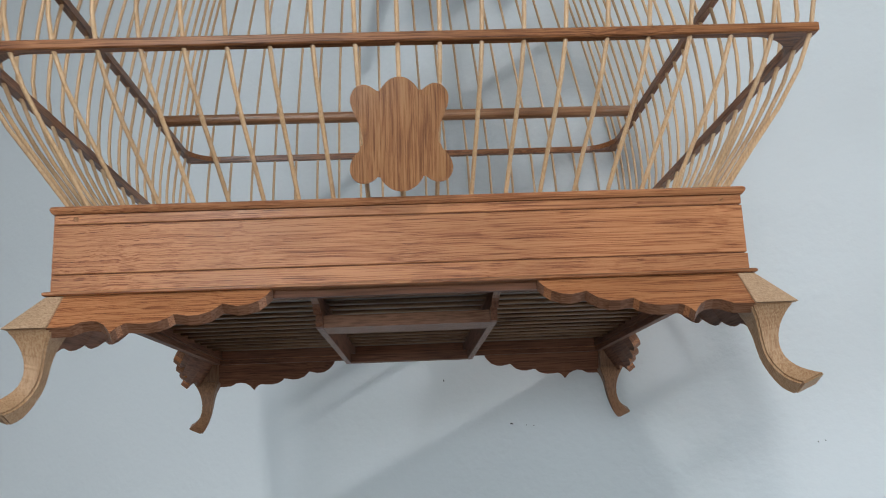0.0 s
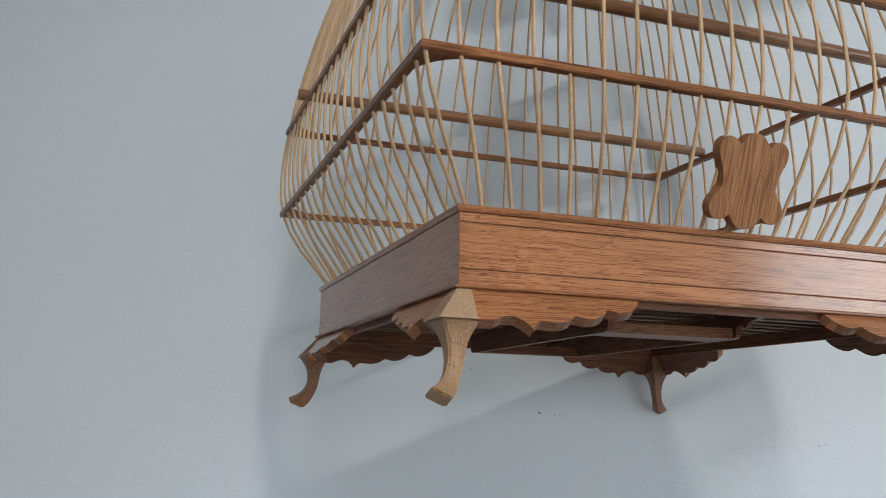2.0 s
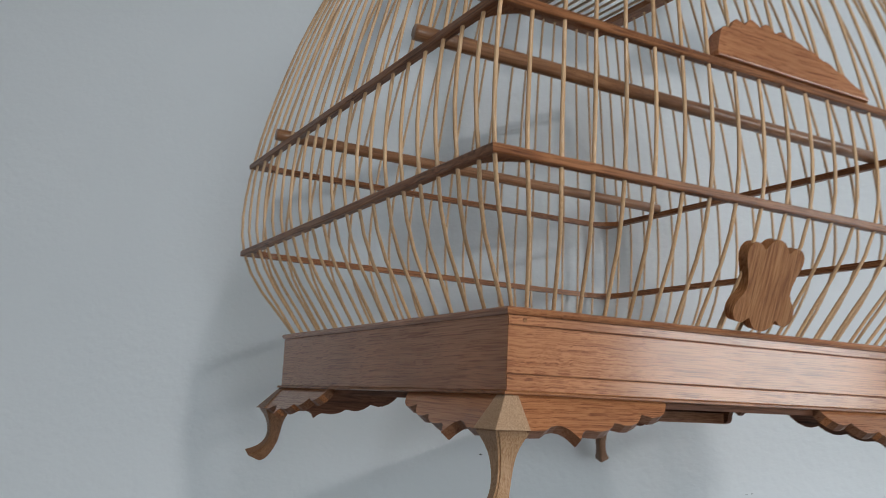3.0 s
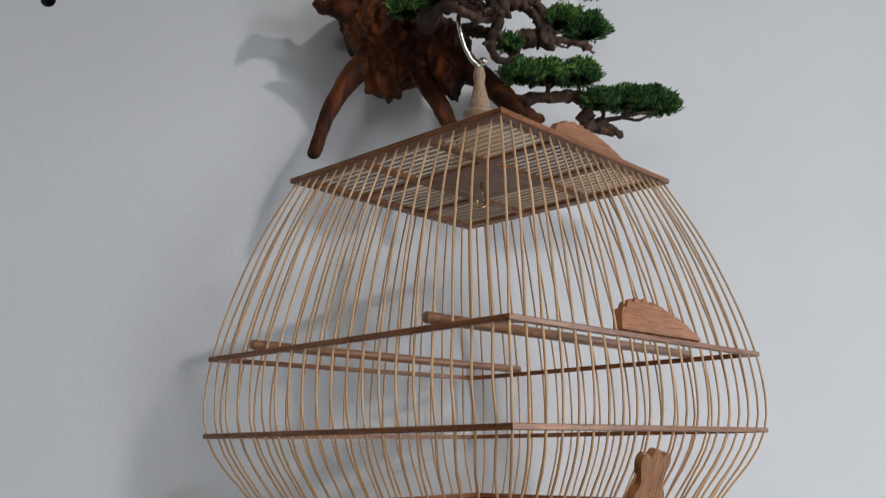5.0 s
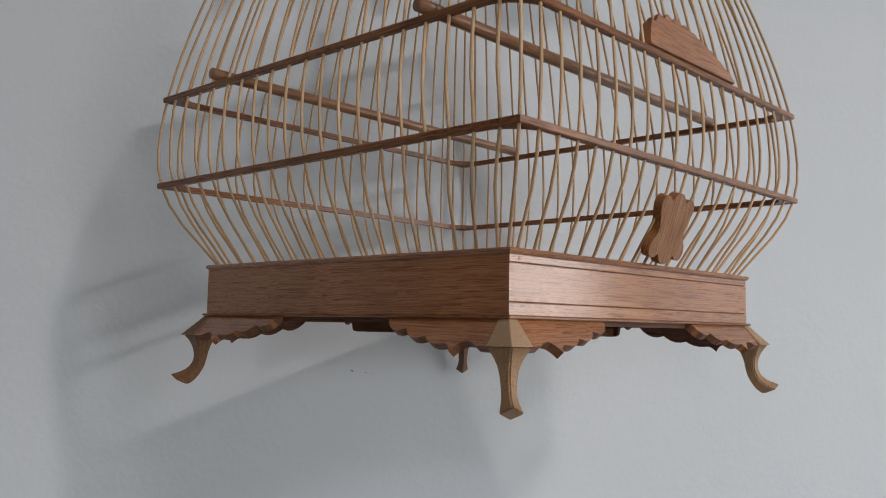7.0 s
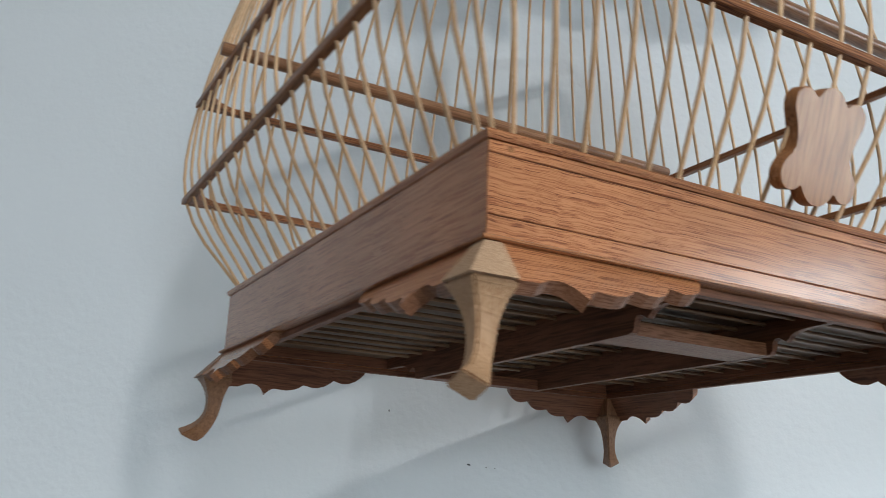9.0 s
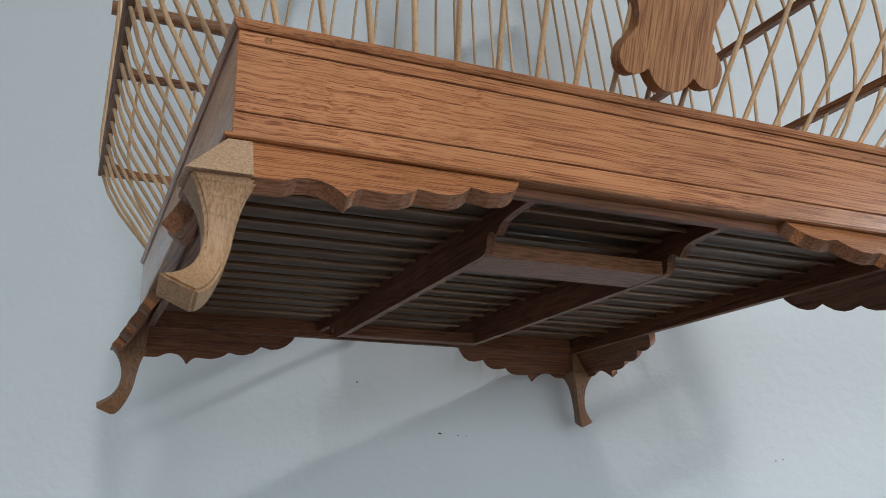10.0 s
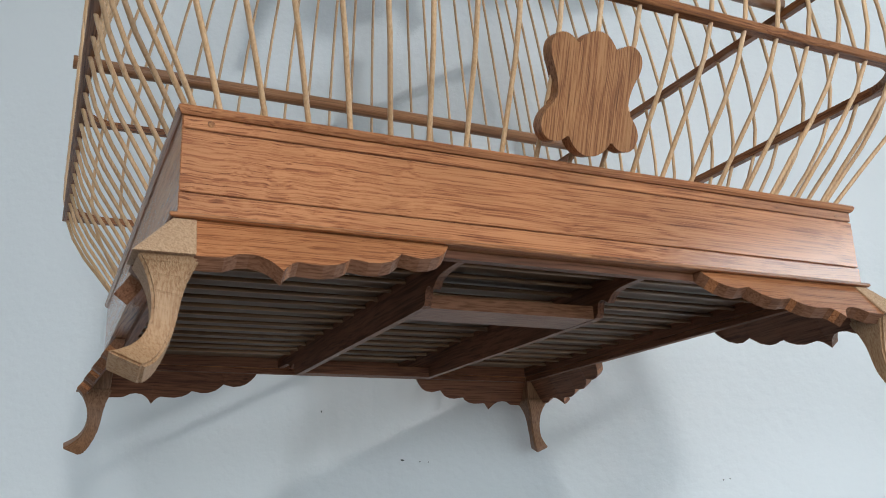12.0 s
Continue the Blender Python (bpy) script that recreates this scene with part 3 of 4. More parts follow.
for half, z in ((0.1806, 0.0912), (0.1794, 0.1600)):
    sec = [(-half + 0.0048, -0.0022), (-half + 0.0006, -0.0022), (-half, -0.0016), (-half, 0.0016), (-half + 0.0006, 0.0022), (-half + 0.0048, 0.0022)]
    rail_me = finish(mitred(sec), "band_rail", RAIL)
    gus_me = gusset(half)
    for q in QUARTER:
        rail = part("band_rail", rail_me, RAIL, cage, m=q @ pose(0, 0, z))
        part("corner_gusset", gus_me, RAIL, rail)

# bars; the top is slightly twisted against the base
TWIST = radians(1.5)
TOP_TURN = Matrix.Rotation(TWIST, 4, "Z")
KNOT_Z = [0.024, 0.031, 0.060, 0.0912, 0.125, 0.1600, 0.220, 0.280, 0.3300]
KNOT_H = [0.1425, 0.1462, 0.1650, 0.1782, 0.1806, 0.1770, 0.1640, 0.1450, 0.1235]
STEP_H = [0.01500, 0.01530, 0.01670, 0.01795, 0.01815, 0.01780, 0.01650, 0.01455, 0.01245]
heights = [0.0245, 0.031] + [0.031 + (0.3285 - 0.031) * j / 20 for j in range(1, 21)]
LEFT_Z, LEFT_OFF, LEFT_STEP = [0.024, 0.0912, 0.16, 0.33], [0.0028, -0.0028, 0.0006, 0.0012], [0.01535, 0.01810, 0.01825, 0.01290]   # the left side's bars stand a little askew


def bar_mesh(k, askew):
    pts = []
    for z in heights:
        h = cubic(KNOT_Z, KNOT_H, z)
        x = h if k == 10 else k * cubic(KNOT_Z, STEP_H, z)
        if askew and k < 10:
            drift = (np.interp(z, LEFT_Z, LEFT_STEP) / np.interp(z, KNOT_Z, STEP_H) - 1) * x
            x = x + float(drift) - float(np.interp(z, LEFT_Z, LEFT_OFF))
        turn = TWIST * min(1.0, max(0.0, (z - 0.16) / 0.17))
        pts.append((x * math.cos(turn) + h * math.sin(turn), x * math.sin(turn) - h * math.cos(turn), z))
    return finish(tube(pts, 0.00104, 7), "bamboo_bar", BAMBOO, True)


for k in range(-9, 11):
    bar_me = bar_mesh(k, False)
    for q in QUARTER[:3]:
        part("bamboo_bar", bar_me, BAMBOO, cage, m=q)
    part("bamboo_bar", bar_mesh(k, True), BAMBOO, cage, m=QUARTER[3])

# top frame
top_frame_sec = [(-0.1165, 0.3265), (-0.1288, 0.3265), (-0.1294, 0.3271), (-0.1294, 0.3308), (-0.1288, 0.3314), (-0.1165, 0.3314)]
top_me = finish(mitred(top_frame_sec), "top_rail", RAIL)
for q in QUARTER:
    part("top_rail", top_me, RAIL, cage, m=TOP_TURN @ q)
for x in (-0.0420, 0.0420):
    part("cross_rail", box(x - 0.0040, x + 0.0040, -0.1165, 0.1165, 0.3268, 0.3310, bevel=0.0004), RAIL, cage, m=TOP_TURN)
for y in (-0.0420, 0.0420):
    for x0, x1 in ((-0.1165, -0.0461), (-0.0379, 0.0379), (0.0461, 0.1165)):
        part("cross_rail", box(x0, x1, y - 0.0040, y + 0.0040, 0.3268, 0.3310, bevel=0.0004), RAIL, cage, m=TOP_TURN)
part("centre_board", box(-0.0378, 0.0378, -0.0378, 0.0378, 0.3272, 0.3306, bevel=0.0006), RAIL, cage, "dark square board under the hook", m=TOP_TURN)
long_me = finish(tube([(0, y, 0) for y in (-0.119, 0.0, 0.119)], 0.0013, 6), "top_slat", TOPSLAT, True)
short_me = finish(tube([(0, y, 0) for y in (-0.0375, 0.0, 0.0375)], 0.0013, 6), "top_slat", TOPSLAT, True)
for k in range(-13, 14):
    x = 0.0084 * k
    if abs(abs(x) - 0.042) < 0.004:
        continue
    if abs(x) > 0.042:
        part("top_slat", long_me, TOPSLAT, cage, m=TOP_TURN @ pose(x, 0, 0.3292))
    else:
        for y in (-0.0805, 0.0805):
            part("top_slat", short_me, TOPSLAT, cage, m=TOP_TURN @ pose(x, y, 0.3292))

# perches on the upper band
perch_pts = [(x, 0, 0) for x in np.linspace(-0.1835, 0.1745, 12)]
perch_me = finish(tube(perch_pts, 0.0042, 14), "perch", PERCH, True)
for y in (-0.1085, 0.1035):
    part("perch", perch_me, PERCH, cage, "round brown wooden perch", m=pose(0, y, 0.1660, 0, 0.25, 0))


# shield on the front bars
def shield_outline():
    crown = [(0.0, 48.6), (2.8, 48.2), (5.5, 46.4), (7.6, 44.0), (8.8, 42.2)]
    flank = [(8.8, 42.2), (11.0, 44.0), (14.0, 45.6), (17.3, 45.3), (19.8, 43.2), (20.9, 39.8), (20.3, 35.8), (18.4, 31.5), (16.8, 27.0), (16.1, 22.5), (16.6, 19.6), (18.2, 17.6), (20.6, 14.8),
             (22.0, 11.2), (21.7, 7.6), (19.8, 4.9), (17.0, 3.8), (13.8, 4.2), (11.4, 5.6), (9.8, 7.2)]
    foot = [(9.8, 7.2), (8.4, 4.8), (6.0, 2.2), (3.2, 0.6), (0.0, 0.0)]
    right = open_curve(crown, 3)[:-1] + open_curve(flank, 3)[:-1] + open_curve(foot, 3)
    return [p * 0.001 for p in right] + [Vector((-p.x, p.y)) * 0.001 for p in right[-2:0:-1]]


lean = math.degrees(math.atan2(0.0144, 0.0452))
part("shield", plate([(p.x, p.y) for p in shield_outline()], 0.0062, 0.0009), OAK_UP, cage, "oak shield plate with six rounded lobes",
     m=pose(0.0, -0.1538, 0.0310, lean, 0, 0))


def crest_outline(length, height):
    """A crest whose upper edge climbs in deep scallops to its peak and runs out in shallow ones."""
    pts = []
    n = 96
    for i in range(n + 1):
        s = i / n
        env = cubic([0.0, 0.04, 0.12, 0.28, 0.50, 0.75, 0.90, 1.0], [0.24, 0.52, 0.82, 1.0, 0.90, 0.58, 0.30, 0.06], s)
        deep = 0.18 if s < 0.42 else 0.06
        pts.append(((s - 0.5) * length, height * (env + deep * (abs(math.sin(math.pi * 10 * s)) - 0.8))))
    pts[-1] = (length / 2, 0.0010)
    return pts + [(length / 2, 0.0), (-length / 2, 0.0)]


part("crest", plate(crest_outline(0.118, 0.0275), 0.0085, 0.0007), OAK, cage, "scalloped half-round wooden crest", m=pose(0.010, -0.1716, 0.1621, -10, 0, 0))
part("crest", plate(crest_outline(0.110, 0.0165), 0.0065, 0.0007), OAK, cage, "scalloped half-round wooden crest", m=TOP_TURN @ pose(0.000, -0.1190, 0.3314, 6, 0, 0))

# finial and hook
part("finial", lathe([(0.0270, 0.3314), (0.0280, 0.3330), (0.0280, 0.3480), (0.0262, 0.3560), (0.0228, 0.3660), (0.0205, 0.3750), (0.0206, 0.3795), (0.0160, 0.3830), (0.0120, 0.3870), (0.0122, 0.3905),
                      (0.0150, 0.3938), (0.0165, 0.3956), (0.0168, 0.3975), (0.0160, 0.3993), (0.0125, 0.4005), (0.0090, 0.4013), (0.0086, 0.4030), (0.0098, 0.4045), (0.0105, 0.4062), (0.0101, 0.4080), (0.0092, 0.4092),
                      (0.0090, 0.4115), (0.0078, 0.4170), (0.0064, 0.4240), (0.0053, 0.4295), (0.0052, 0.4315), (0.0058, 0.4340), (0.0063, 0.4370), (0.0061, 0.4400), (0.0053, 0.4425), (0.0050, 0.4440), (0.0054, 0.4452),
                      (0.0035, 0.4464)], 36), TURNED, cage,
     "turned pale wooden finial", smooth=True)
HU = (math.cos(PHI), -math.sin(PHI))
hook_uv = [(0.0010, 0.4430), (0.0000, 0.4480), (-0.0070, 0.4540), (-0.0135, 0.4660), (-0.0175, 0.4800), (-0.0200, 0.4940), (-0.0185, 0.5050), (-0.0140, 0.5155), (-0.0040, 0.5215), (0.0060, 0.5195), (0.0110, 0.5110)]
hook_pts = open_curve([(u * HU[0], u * HU[1], z) for u, z in hook_uv], 5)
part("hook", tube(hook_pts, 0.0023, 12), STEEL, cage, "polished steel hanging hook", smooth=True)
part("hook_nut", lathe([(0.0030, 0.4455), (0.0044, 0.4465), (0.0048, 0.4491), (0.0036, 0.4515), (0.0012, 0.4527)], 14), STEEL, cage, smooth=True, m=pose(0.0035, -0.0024, 0.0050))
eye_uz = [(0.0, 0.3272), (0.0, 0.3190), (0.0026, 0.3150), (0.0036, 0.3090), (0.0020, 0.3036), (-0.0022, 0.3030), (-0.0040, 0.3070), (-0.0042, 0.3105)]
eye = open_curve([(u * HU[0], u * HU[1], z) for u, z in eye_uz], 5)
part("eye_hook", tube(eye, 0.0013, 8), BRASS, cage, "small brass eye hook", smooth=True)

# ---------------------------------------------------------------- the driftwood tree on the wall
tree = thing("driftwood_bonsai", WALL @ pose(0, 0, Z0), "wall-mounted driftwood bonsai of reddish roots with green artificial cedar pads", "artificial bonsai")


def wl(u, off, z):
    return Vector((u, -off, z))


def rough_limb(points, radii, sides=12, per=5, wobble=0.14, seed=0, knots=0, stubs=0):
    """A bent, knotty limb: swellings, ridges along the grain and short broken stubs."""
    rnd = random.Random(int(seed * 10) + 5)
    pts = open_curve(points, per)
    k, last = len(points) - 1, len(pts) - 1
    swell = [(rnd.uniform(0.08, 0.92), rnd.uniform(0.25, 0.6), rnd.uniform(0.02, 0.05)) for _ in range(knots)]
    rad = []
    for i in range(last + 1):
        s = i / last * k
        a = min(int(s), k - 1)
        r = radii[a] + (radii[a + 1] - radii[a]) * (s - a)
        rad.append(r * (1.0 + sum(h * math.exp(-((i / last - c) / w) ** 2) for c, h, w in swell)))
    mean = sum(rad) / len(rad)
    jog = [p + noise.noise_vector(p * 38 + Vector((seed, seed, 0))) * mean * wobble * 2.2 for p in pts]
    jog[0], jog[-1] = pts[0], pts[-1]
    bm = tube(jog, rad, sides)
    for _ in range(stubs):
        i = rnd.randrange(2, last - 1)
        way = Vector((rnd.gauss(0, 1), rnd.gauss(0, 1) - 0.4, rnd.gauss(0, 1))).normalized()
        ln, r = rad[i] * rnd.uniform(1.7, 2.9), rad[i] * rnd.uniform(0.35, 0.55)
        tube([jog[i] + way * ln * f for f in (0.0, 0.4, 0.7, 1.0)], [r * 1.5, r * 1.1, r * 0.95, r * 0.8], 9, True, bm)
    for v in bm.verts:
        c = v.co.copy()
        d = noise.noise_vector(c * 75 + Vector((seed, 0, 0))) + 0.7 * noise.noise_vector(c * 210 + Vector((0, seed, 0)))
        v.co += d * mean * wobble
    return bm


def stump():
    """The root stump: overlapping knotty lumps, run together."""
    bm = bmesh.new()
    body = [((-0.085, 0.075, 0.585), (0.040, 0.055, 0.060)), ((-0.060, 0.095, 0.545), (0.052, 0.050, 0.050)), ((-0.020, 0.100, 0.535), (0.050, 0.050, 0.042)),
            ((0.000, 0.110, 0.515), (0.028, 0.040, 0.034)), ((-0.060, 0.080, 0.620), (0.060, 0.060, 0.040)), ((-0.020, 0.085, 0.635), (0.055, 0.055, 0.030)),
            ((-0.070, 0.110, 0.512), (0.022, 0.026, 0.030)), ((0.010, 0.128, 0.505), (0.012, 0.012, 0.022)), ((-0.095, 0.100, 0.555), (0.026, 0.030, 0.030)),
            ((-0.083, 0.122, 0.498), (0.018, 0.020, 0.034))]
    lobes = [((-0.072, 0.128, 0.478), (0.011, 0.012, 0.024)), ((-0.062, 0.130, 0.470), (0.007, 0.009, 0.016)), ((-0.092, 0.122, 0.484), (0.010, 0.011, 0.020)),
             ((-0.008, 0.132, 0.495), (0.018, 0.018, 0.026)), ((0.001, 0.138, 0.478), (0.010, 0.011, 0.020)), ((-0.012, 0.136, 0.482), (0.007, 0.008, 0.014)),
             ((-0.045, 0.030, 0.570), (0.060, 0.045, 0.055)), ((-0.118, 0.100, 0.600), (0.022, 0.026, 0.024))]
    for (u, off, z), r in body + lobes:
        geo = bmesh.ops.create_icosphere(bm, subdivisions=5, radius=1.0)
        for v in geo["verts"]:
            way = Vector((v.co.x / r[0], v.co.y / r[1], v.co.z / r[2])).normalized()
            p = Vector((u + v.co.x * r[0], -off + v.co.y * r[1], z + v.co.z * r[2]))
            q = Vector((p.x, p.y, p.z * 0.62)) + noise.noise_vector(p * 24) * 0.016
            ridge = (0.5 - abs(noise.noise(q * 62))) * 0.016 + (0.5 - abs(noise.noise(q * 150))) * 0.007 + noise.noise(p * 260) * 0.0018
            v.co = p + way * (ridge - 0.009)
    for v in bm.verts:
        v.co.y = min(v.co.y, -0.002)
    ob = part("stump", bm, BARK, tree, "gnarled reddish-brown root stump", smooth=True)
    mod = ob.modifiers.new("union", "REMESH")
    mod.mode, mod.voxel_size, mod.use_smooth_shade = "VOXEL", 0.0020, True

stump()
limb_count = itertools.count()


def limb(nm, mat, pts, rad):
    """One root, branch or twig of the tree: places along it (along the wall, off it, height) and its radii."""
    i = next(limb_count)
    knotty = mat is TWIG and nm == "branch"
    return part(nm, rough_limb([wl(*p) for p in pts], rad, 16, 12 if knotty else 8, {"root": 0.11, "branch": 0.34, "twig": 0.35}[nm], i * 7.3,
                               len(pts) if knotty else 0, 2 if knotty and len(pts) > 3 else 0), mat, tree, smooth=True)


limb("root", BARK, [(-0.1545, 0.135, 0.3875), (-0.150, 0.134, 0.406), (-0.141, 0.132, 0.432), (-0.125, 0.130, 0.466), (-0.104, 0.122, 0.499), (-0.080, 0.100, 0.538)], [0.0064, 0.0074, 0.0083, 0.0104, 0.0140, 0.02])
limb("root", BARK, [(0.009, 0.140, 0.411), (-0.007, 0.130, 0.439), (-0.021, 0.120, 0.475), (-0.035, 0.105, 0.515)], [0.0075, 0.0095, 0.0115, 0.016])
limb("root", BARK, [(-0.024, 0.110, 0.543), (0.005, 0.130, 0.513), (0.039, 0.140, 0.482), (0.066, 0.150, 0.452), (0.081, 0.155, 0.439), (0.096, 0.155, 0.436)], [0.024, 0.0165, 0.0135, 0.013, 0.0095, 0.0045])
limb("branch", TWIG, [(0.059, 0.150, 0.457), (0.081, 0.156, 0.456), (0.107, 0.160, 0.461), (0.130, 0.160, 0.462), (0.144, 0.160, 0.457), (0.150, 0.160, 0.447), (0.152, 0.160, 0.433), (0.168, 0.160, 0.429), (0.187, 0.160, 0.423)], [0.0077, 0.00665, 0.00595, 0.00574, 0.00616, 0.00595, 0.00735, 0.00476, 0.00434])
limb("branch", BARK, [(-0.104, 0.100, 0.602), (-0.124, 0.100, 0.598), (-0.145, 0.100, 0.611), (-0.168, 0.102, 0.622), (-0.194, 0.102, 0.610)], [0.014, 0.012, 0.0105, 0.0135, 0.008])
limb("branch", BARK, [(-0.108, 0.110, 0.568), (-0.131, 0.108, 0.574), (-0.152, 0.105, 0.578)], [0.014, 0.012, 0.005])
limb("branch", BARK, [(-0.145, 0.100, 0.633), (-0.125, 0.100, 0.615), (-0.104, 0.095, 0.627)], [0.008, 0.01, 0.013])
limb("branch", BARK, [(-0.085, 0.110, 0.599), (-0.055, 0.130, 0.606), (-0.030, 0.140, 0.609), (-0.005, 0.150, 0.622)], [0.022, 0.017, 0.014, 0.012])
limb("branch", TWIG, [(-0.033, 0.140, 0.538), (-0.042, 0.210, 0.520), (-0.034, 0.255, 0.507), (-0.017, 0.266, 0.497), (0.006, 0.256, 0.501), (0.024, 0.240, 0.514)], [0.0095, 0.0065, 0.0048, 0.0044, 0.0044, 0.0036])
limb("branch", TWIG, [(0.034, 0.215, 0.528), (0.014, 0.238, 0.516), (-0.004, 0.254, 0.511), (-0.022, 0.270, 0.507)], [0.006, 0.005, 0.0042, 0.0028])
limb("branch", TWIG, [(0.023, 0.220, 0.537), (0.033, 0.210, 0.523), (0.027, 0.200, 0.503), (0.035, 0.200, 0.484), (0.051, 0.195, 0.486), (0.067, 0.190, 0.494)], [0.00595, 0.00525, 0.00434, 0.00406, 0.0035, 0.00245])
limb("branch", TWIG, [(0.009, 0.200, 0.540), (0.033, 0.200, 0.551), (0.057, 0.190, 0.557), (0.077, 0.185, 0.563), (0.089, 0.182, 0.558), (0.098, 0.180, 0.539), (0.108, 0.178, 0.521)], [0.00875, 0.00805, 0.007, 0.00595, 0.0056, 0.00525, 0.0042])
limb("branch", TWIG, [(0.067, 0.190, 0.553), (0.079, 0.190, 0.544), (0.088, 0.190, 0.527), (0.092, 0.188, 0.512)], [0.0049, 0.00434, 0.0049, 0.00385])
limb("branch", TWIG, [(0.052, 0.180, 0.507), (0.069, 0.180, 0.521), (0.089, 0.180, 0.525), (0.105, 0.178, 0.517)], [0.0042, 0.00875, 0.00945, 0.0056])
limb("branch", TWIG, [(0.096, 0.178, 0.521), (0.115, 0.176, 0.523), (0.135, 0.174, 0.521), (0.150, 0.172, 0.519)], [0.00595, 0.00385, 0.00364, 0.00455])
limb("branch", TWIG, [(0.109, 0.178, 0.518), (0.122, 0.180, 0.513)], [0.00196, 0.00098])
limb("branch", TWIG, [(-0.001, 0.160, 0.535), (0.014, 0.180, 0.525), (0.030, 0.190, 0.519), (0.044, 0.190, 0.511)], [0.0091, 0.00665, 0.00525, 0.0035])
limb("branch", TWIG, [(0.085, 0.185, 0.566), (0.101, 0.182, 0.589), (0.113, 0.180, 0.577), (0.128, 0.180, 0.576), (0.140, 0.178, 0.585)], [0.0042, 0.00315, 0.00245, 0.00196, 0.00126])
limb("branch", TWIG, [(0.022, 0.210, 0.547), (0.023, 0.200, 0.566), (0.039, 0.190, 0.589), (0.052, 0.190, 0.602)], [0.0049, 0.00315, 0.00245, 0.00175])
limb("branch", TWIG, [(-0.016, 0.170, 0.536), (-0.036, 0.190, 0.530), (-0.053, 0.190, 0.537)], [0.0049, 0.00315, 0.00175])
limb("branch", TWIG, [(-0.020, 0.262, 0.516), (-0.011, 0.276, 0.514), (0.002, 0.284, 0.513), (0.016, 0.276, 0.510), (0.033, 0.255, 0.506)], [0.003, 0.0042, 0.0048, 0.0046, 0.0040])
limb("branch", TWIG, [(0.006, 0.272, 0.509), (0.023, 0.262, 0.506), (0.021, 0.250, 0.498)], [0.0055, 0.005, 0.003])
limb("twig", TWIG, [(0.100, 0.160, 0.463), (0.100, 0.166, 0.470), (0.094, 0.170, 0.477)], [0.0032, 0.0024, 0.0016])
limb("twig", TWIG, [(0.100, 0.164, 0.469), (0.106, 0.168, 0.472), (0.115, 0.170, 0.481)], [0.0026, 0.002, 0.0014])
limb("twig", TWIG, [(0.162, 0.160, 0.434), (0.166, 0.165, 0.442), (0.163, 0.170, 0.453)], [0.003, 0.0022, 0.0015])
limb("twig", TWIG, [(0.165, 0.160, 0.437), (0.185, 0.166, 0.441), (0.203, 0.172, 0.443), (0.226, 0.176, 0.448)], [0.003, 0.0026, 0.002, 0.0015])
limb("twig", TWIG, [(0.187, 0.166, 0.440), (0.204, 0.170, 0.437), (0.218, 0.174, 0.442)], [0.0022, 0.0018, 0.0013])
limb("twig", TWIG, [(0.187, 0.167, 0.443), (0.192, 0.172, 0.448), (0.196, 0.176, 0.455)], [0.0024, 0.002, 0.0014])


def sprays(centre, radii, count, seed, flat=0.35):
    """A pad of cedar leaf: many small forked sprays that point out and up from an uneven cushion."""
    rnd = random.Random(seed)
    verts, faces = [], []
    c = Vector(centre)

    def blade(a, b, w, nrm):
        d = (b - a).normalized()
        side = d.cross(nrm).normalized() * w
        i = len(verts)
        mid = a.lerp(b, 0.55)
        verts.extend((a - side * 0.5, a + side * 0.5, mid + side, b, mid - side, mid + nrm * w * 0.7))
        faces.extend(((i, i + 1, i + 5), (i + 1, i + 2, i + 5), (i + 2, i + 3, i + 5), (i + 3, i + 4, i + 5), (i + 4, i, i + 5)))

    for _ in range(count):
        a, h = rnd.uniform(0, 2 * math.pi), rnd.uniform(-flat, 1.0)
        r = math.sqrt(max(0.0, 1 - h * h)) * rnd.uniform(0.55, 1.0) ** 0.5
        base = Vector((math.cos(a) * r, math.sin(a) * r, h))
        lump = 0.80 + 0.34 * noise.noise(Vector((base.x * 2.1 + seed, base.y * 2.1, base.z * 2.1)))
        root = c + Vector((base.x * radii[0], base.y * radii[1], base.z * radii[2])) * lump * rnd.uniform(0.62, 1.0)
        out = Vector((base.x * 0.9, base.y * 0.9, 0.85 + base.z * 0.6)) + Vector((rnd.gauss(0, 0.3), rnd.gauss(0, 0.3), rnd.gauss(0, 0.25)))
        out.normalize()
        nrm = out.orthogonal().normalized()
        nrm.rotate(Matrix.Rotation(rnd.uniform(0, 6.28), 3, out))
        side = out.cross(nrm)
        ln = rnd.uniform(0.0080, 0.0135)
        blade(root, root + out * ln, 0.00105, nrm)
        for j in range(3):
            s = 0.25 + 0.25 * j
            for sg in (-1, 1):
                p = root + out * ln * s
                d = (out * 0.8 + side * sg * 0.75 + nrm * rnd.gauss(0, 0.25)).normalized()
                blade(p, p + d * ln * rnd.uniform(0.40, 0.58), 0.00105, nrm)
    me = bpy.data.meshes.new("leaf_pad")
    me.from_pydata([tuple(v) for v in verts], [], faces)
    me.materials.append(LEAF)
    return me


pad_count = itertools.count(11)


def leaf_pad(c, r, k):
    """One cushion of leaf round the place c with half-sizes r, of k sprays."""
    me = sprays(wl(c[0], c[1], c[2] - 0.005), (r[0] * 0.94, r[1], r[2] * 0.84), k, next(pad_count))
    return tagged(part("leaf_pad", me, LEAF, tree, "cushion of green plastic cedar leaf"), kind="stuff")


leaf_pad((-0.060, 0.185, 0.542), (0.022, 0.022, 0.013), 420)
leaf_pad((-0.039, 0.190, 0.555), (0.024, 0.024, 0.015), 460)
leaf_pad((-0.019, 0.240, 0.548), (0.032, 0.028, 0.019), 700)
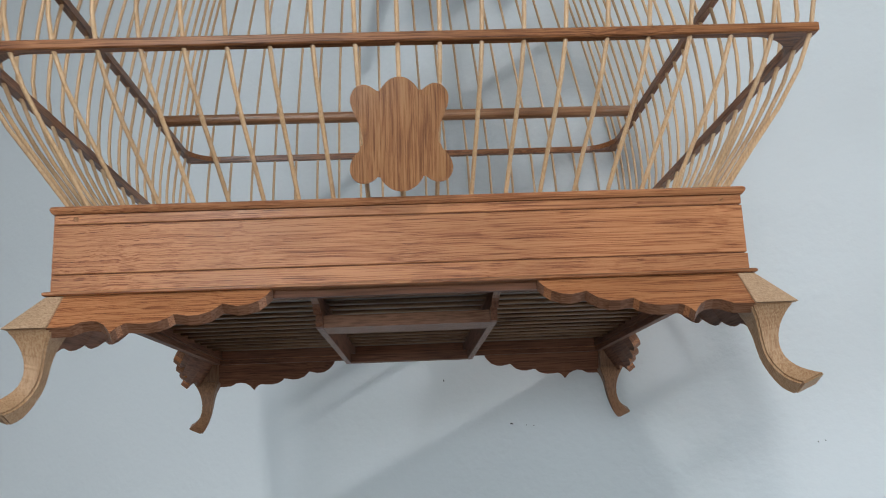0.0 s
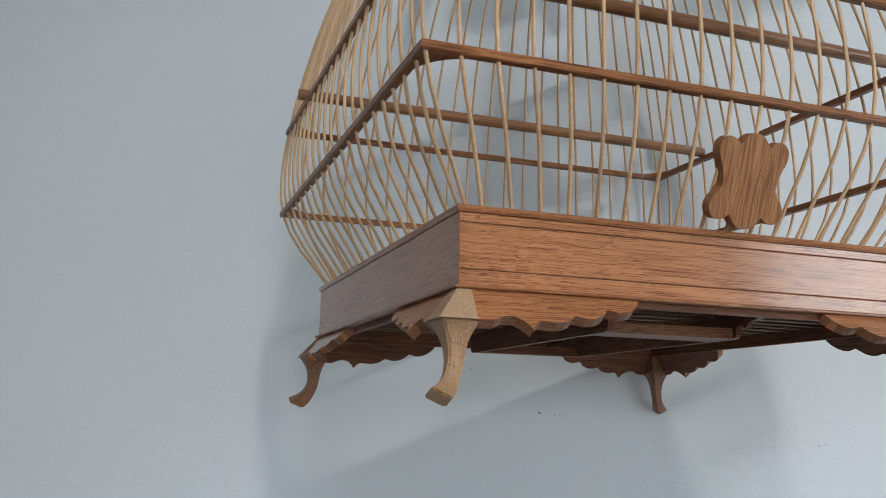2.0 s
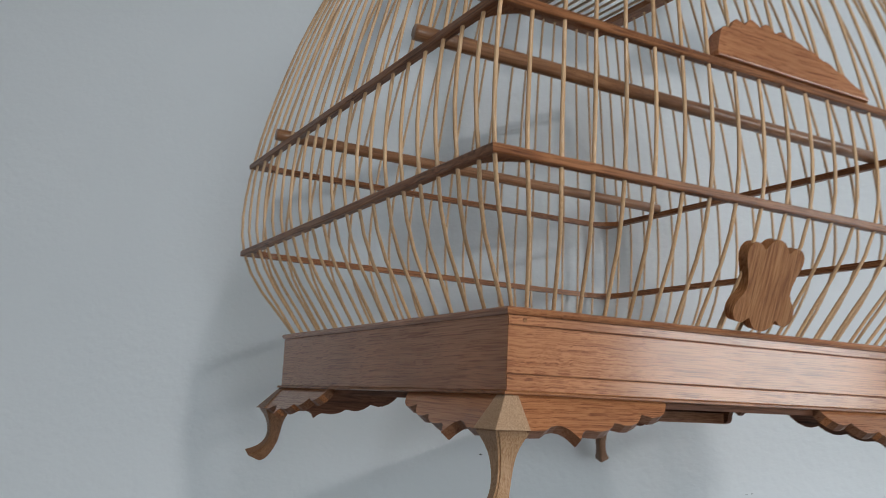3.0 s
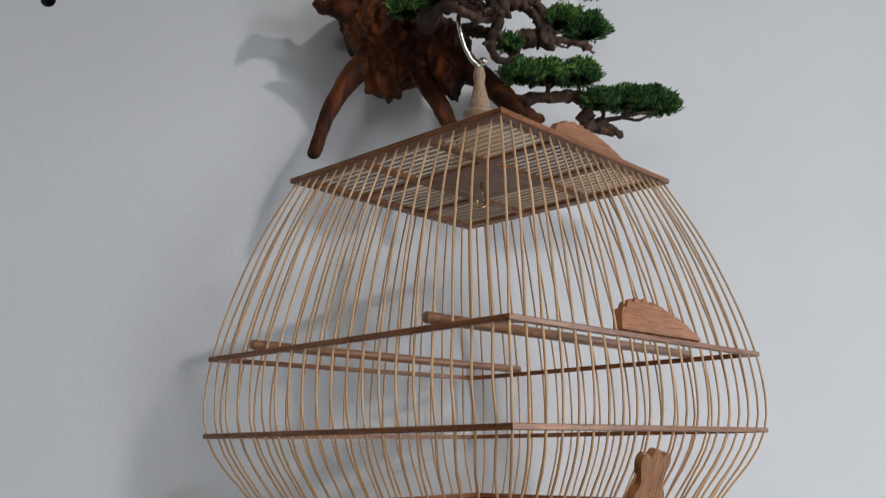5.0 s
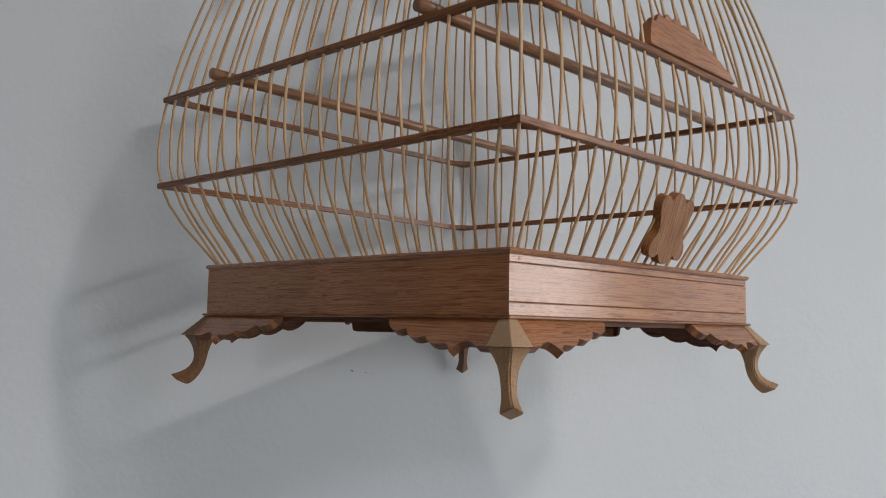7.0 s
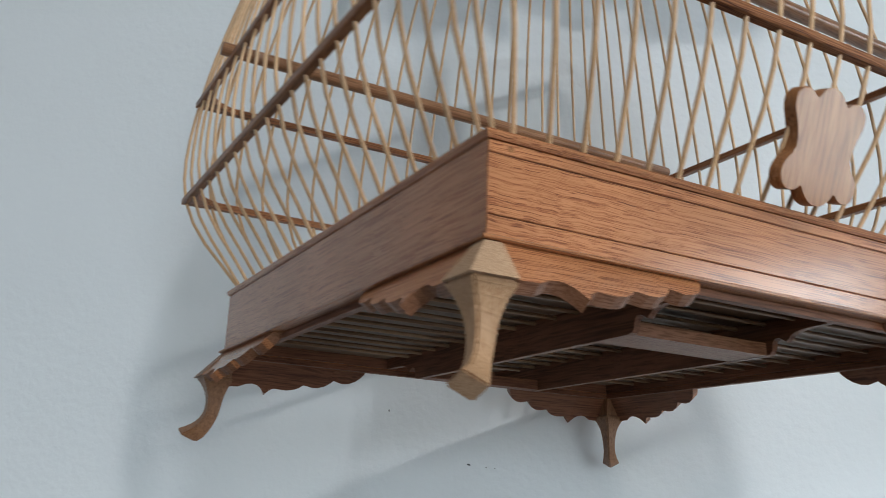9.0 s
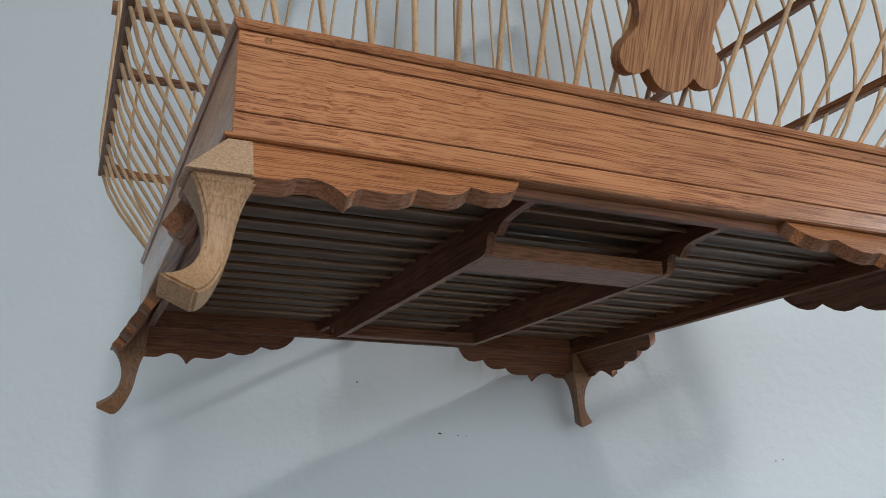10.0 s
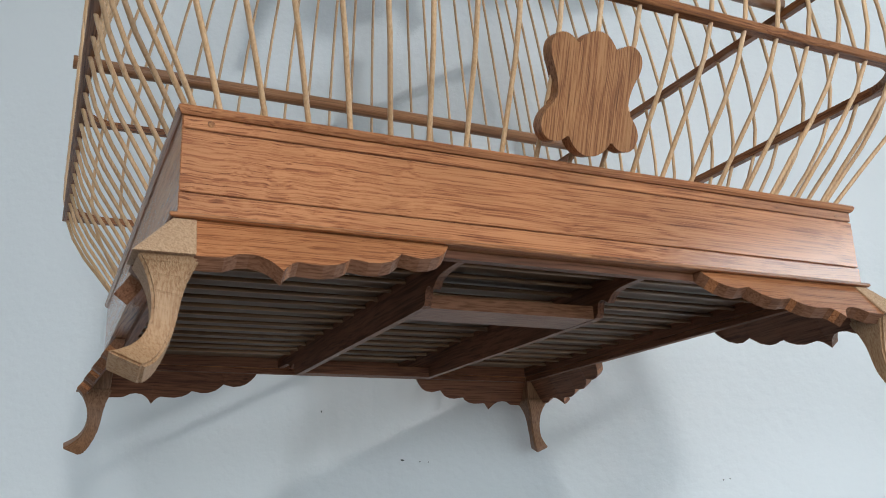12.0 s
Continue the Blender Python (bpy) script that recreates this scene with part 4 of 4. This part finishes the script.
leaf_pad((0.026, 0.210, 0.572), (0.034, 0.030, 0.019), 700)
leaf_pad((0.066, 0.195, 0.581), (0.034, 0.030, 0.021), 760)
leaf_pad((0.103, 0.185, 0.602), (0.030, 0.028, 0.022), 640)
leaf_pad((0.147, 0.182, 0.591), (0.030, 0.026, 0.022), 620)
leaf_pad((0.139, 0.182, 0.614), (0.030, 0.026, 0.022), 420)
leaf_pad((0.117, 0.178, 0.547), (0.026, 0.024, 0.017), 520)
leaf_pad((0.147, 0.176, 0.540), (0.028, 0.026, 0.021), 760)
leaf_pad((0.067, 0.182, 0.477), (0.027, 0.026, 0.015), 560)
leaf_pad((0.094, 0.180, 0.479), (0.026, 0.026, 0.017), 560)
leaf_pad((0.132, 0.178, 0.482), (0.031, 0.028, 0.017), 700)
leaf_pad((0.156, 0.178, 0.454), (0.017, 0.019, 0.013), 330)
leaf_pad((0.188, 0.178, 0.456), (0.026, 0.026, 0.017), 600)
leaf_pad((0.217, 0.178, 0.456), (0.030, 0.028, 0.019), 760)
leaf_pad((0.234, 0.178, 0.452), (0.018, 0.020, 0.013), 300)
leaf_pad((0.050, 0.188, 0.508), (0.013, 0.012, 0.013), 120)
leaf_pad((-0.004, 0.285, 0.533), (0.028, 0.018, 0.012), 420)
leaf_pad((0.030, 0.262, 0.546), (0.026, 0.018, 0.014), 380)


# ---------------------------------------------------------------- marks on the wall
def smudge(u, z, w, h, turn):
    bm = bmesh.new()
    pts = [(w * math.cos(a) * (0.8 + 0.3 * noise.noise(Vector((a, u * 40, z * 40)))), h * math.sin(a)) for a in (2 * math.pi * j / 14 for j in range(14))]
    top = [bm.verts.new((x, -0.0006, z2)) for x, z2 in pts]
    bot = [bm.verts.new((x * 1.1, 0.0, z2 * 1.1)) for x, z2 in pts]
    bm.faces.new(top)
    for i in range(14):
        bm.faces.new((top[i], top[(i + 1) % 14], bot[(i + 1) % 14], bot[i]))
    ob = new("wall_speck", finish(bm, "wall_speck", SMUDGE))
    ob.matrix_basis = WALL @ pose(u, 0, Z0 + z, 0, turn, 0)
    return tagged(ob, "tiny dark chip mark on the painted wall", "speck", "specks on the wall")


smudge(-0.0693, -0.0627, 0.0017, 0.0006, 12)
smudge(-0.0550, -0.0645, 0.0006, 0.0004, 0)
smudge(-0.0480, -0.0650, 0.0005, 0.0003, 0)
smudge(0.1770, -0.0866, 0.0005, 0.0005, 30)
smudge(0.1820, -0.0858, 0.0005, 0.0004, 30)
smudge(-0.1370, -0.0209, 0.0005, 0.0009, 0)
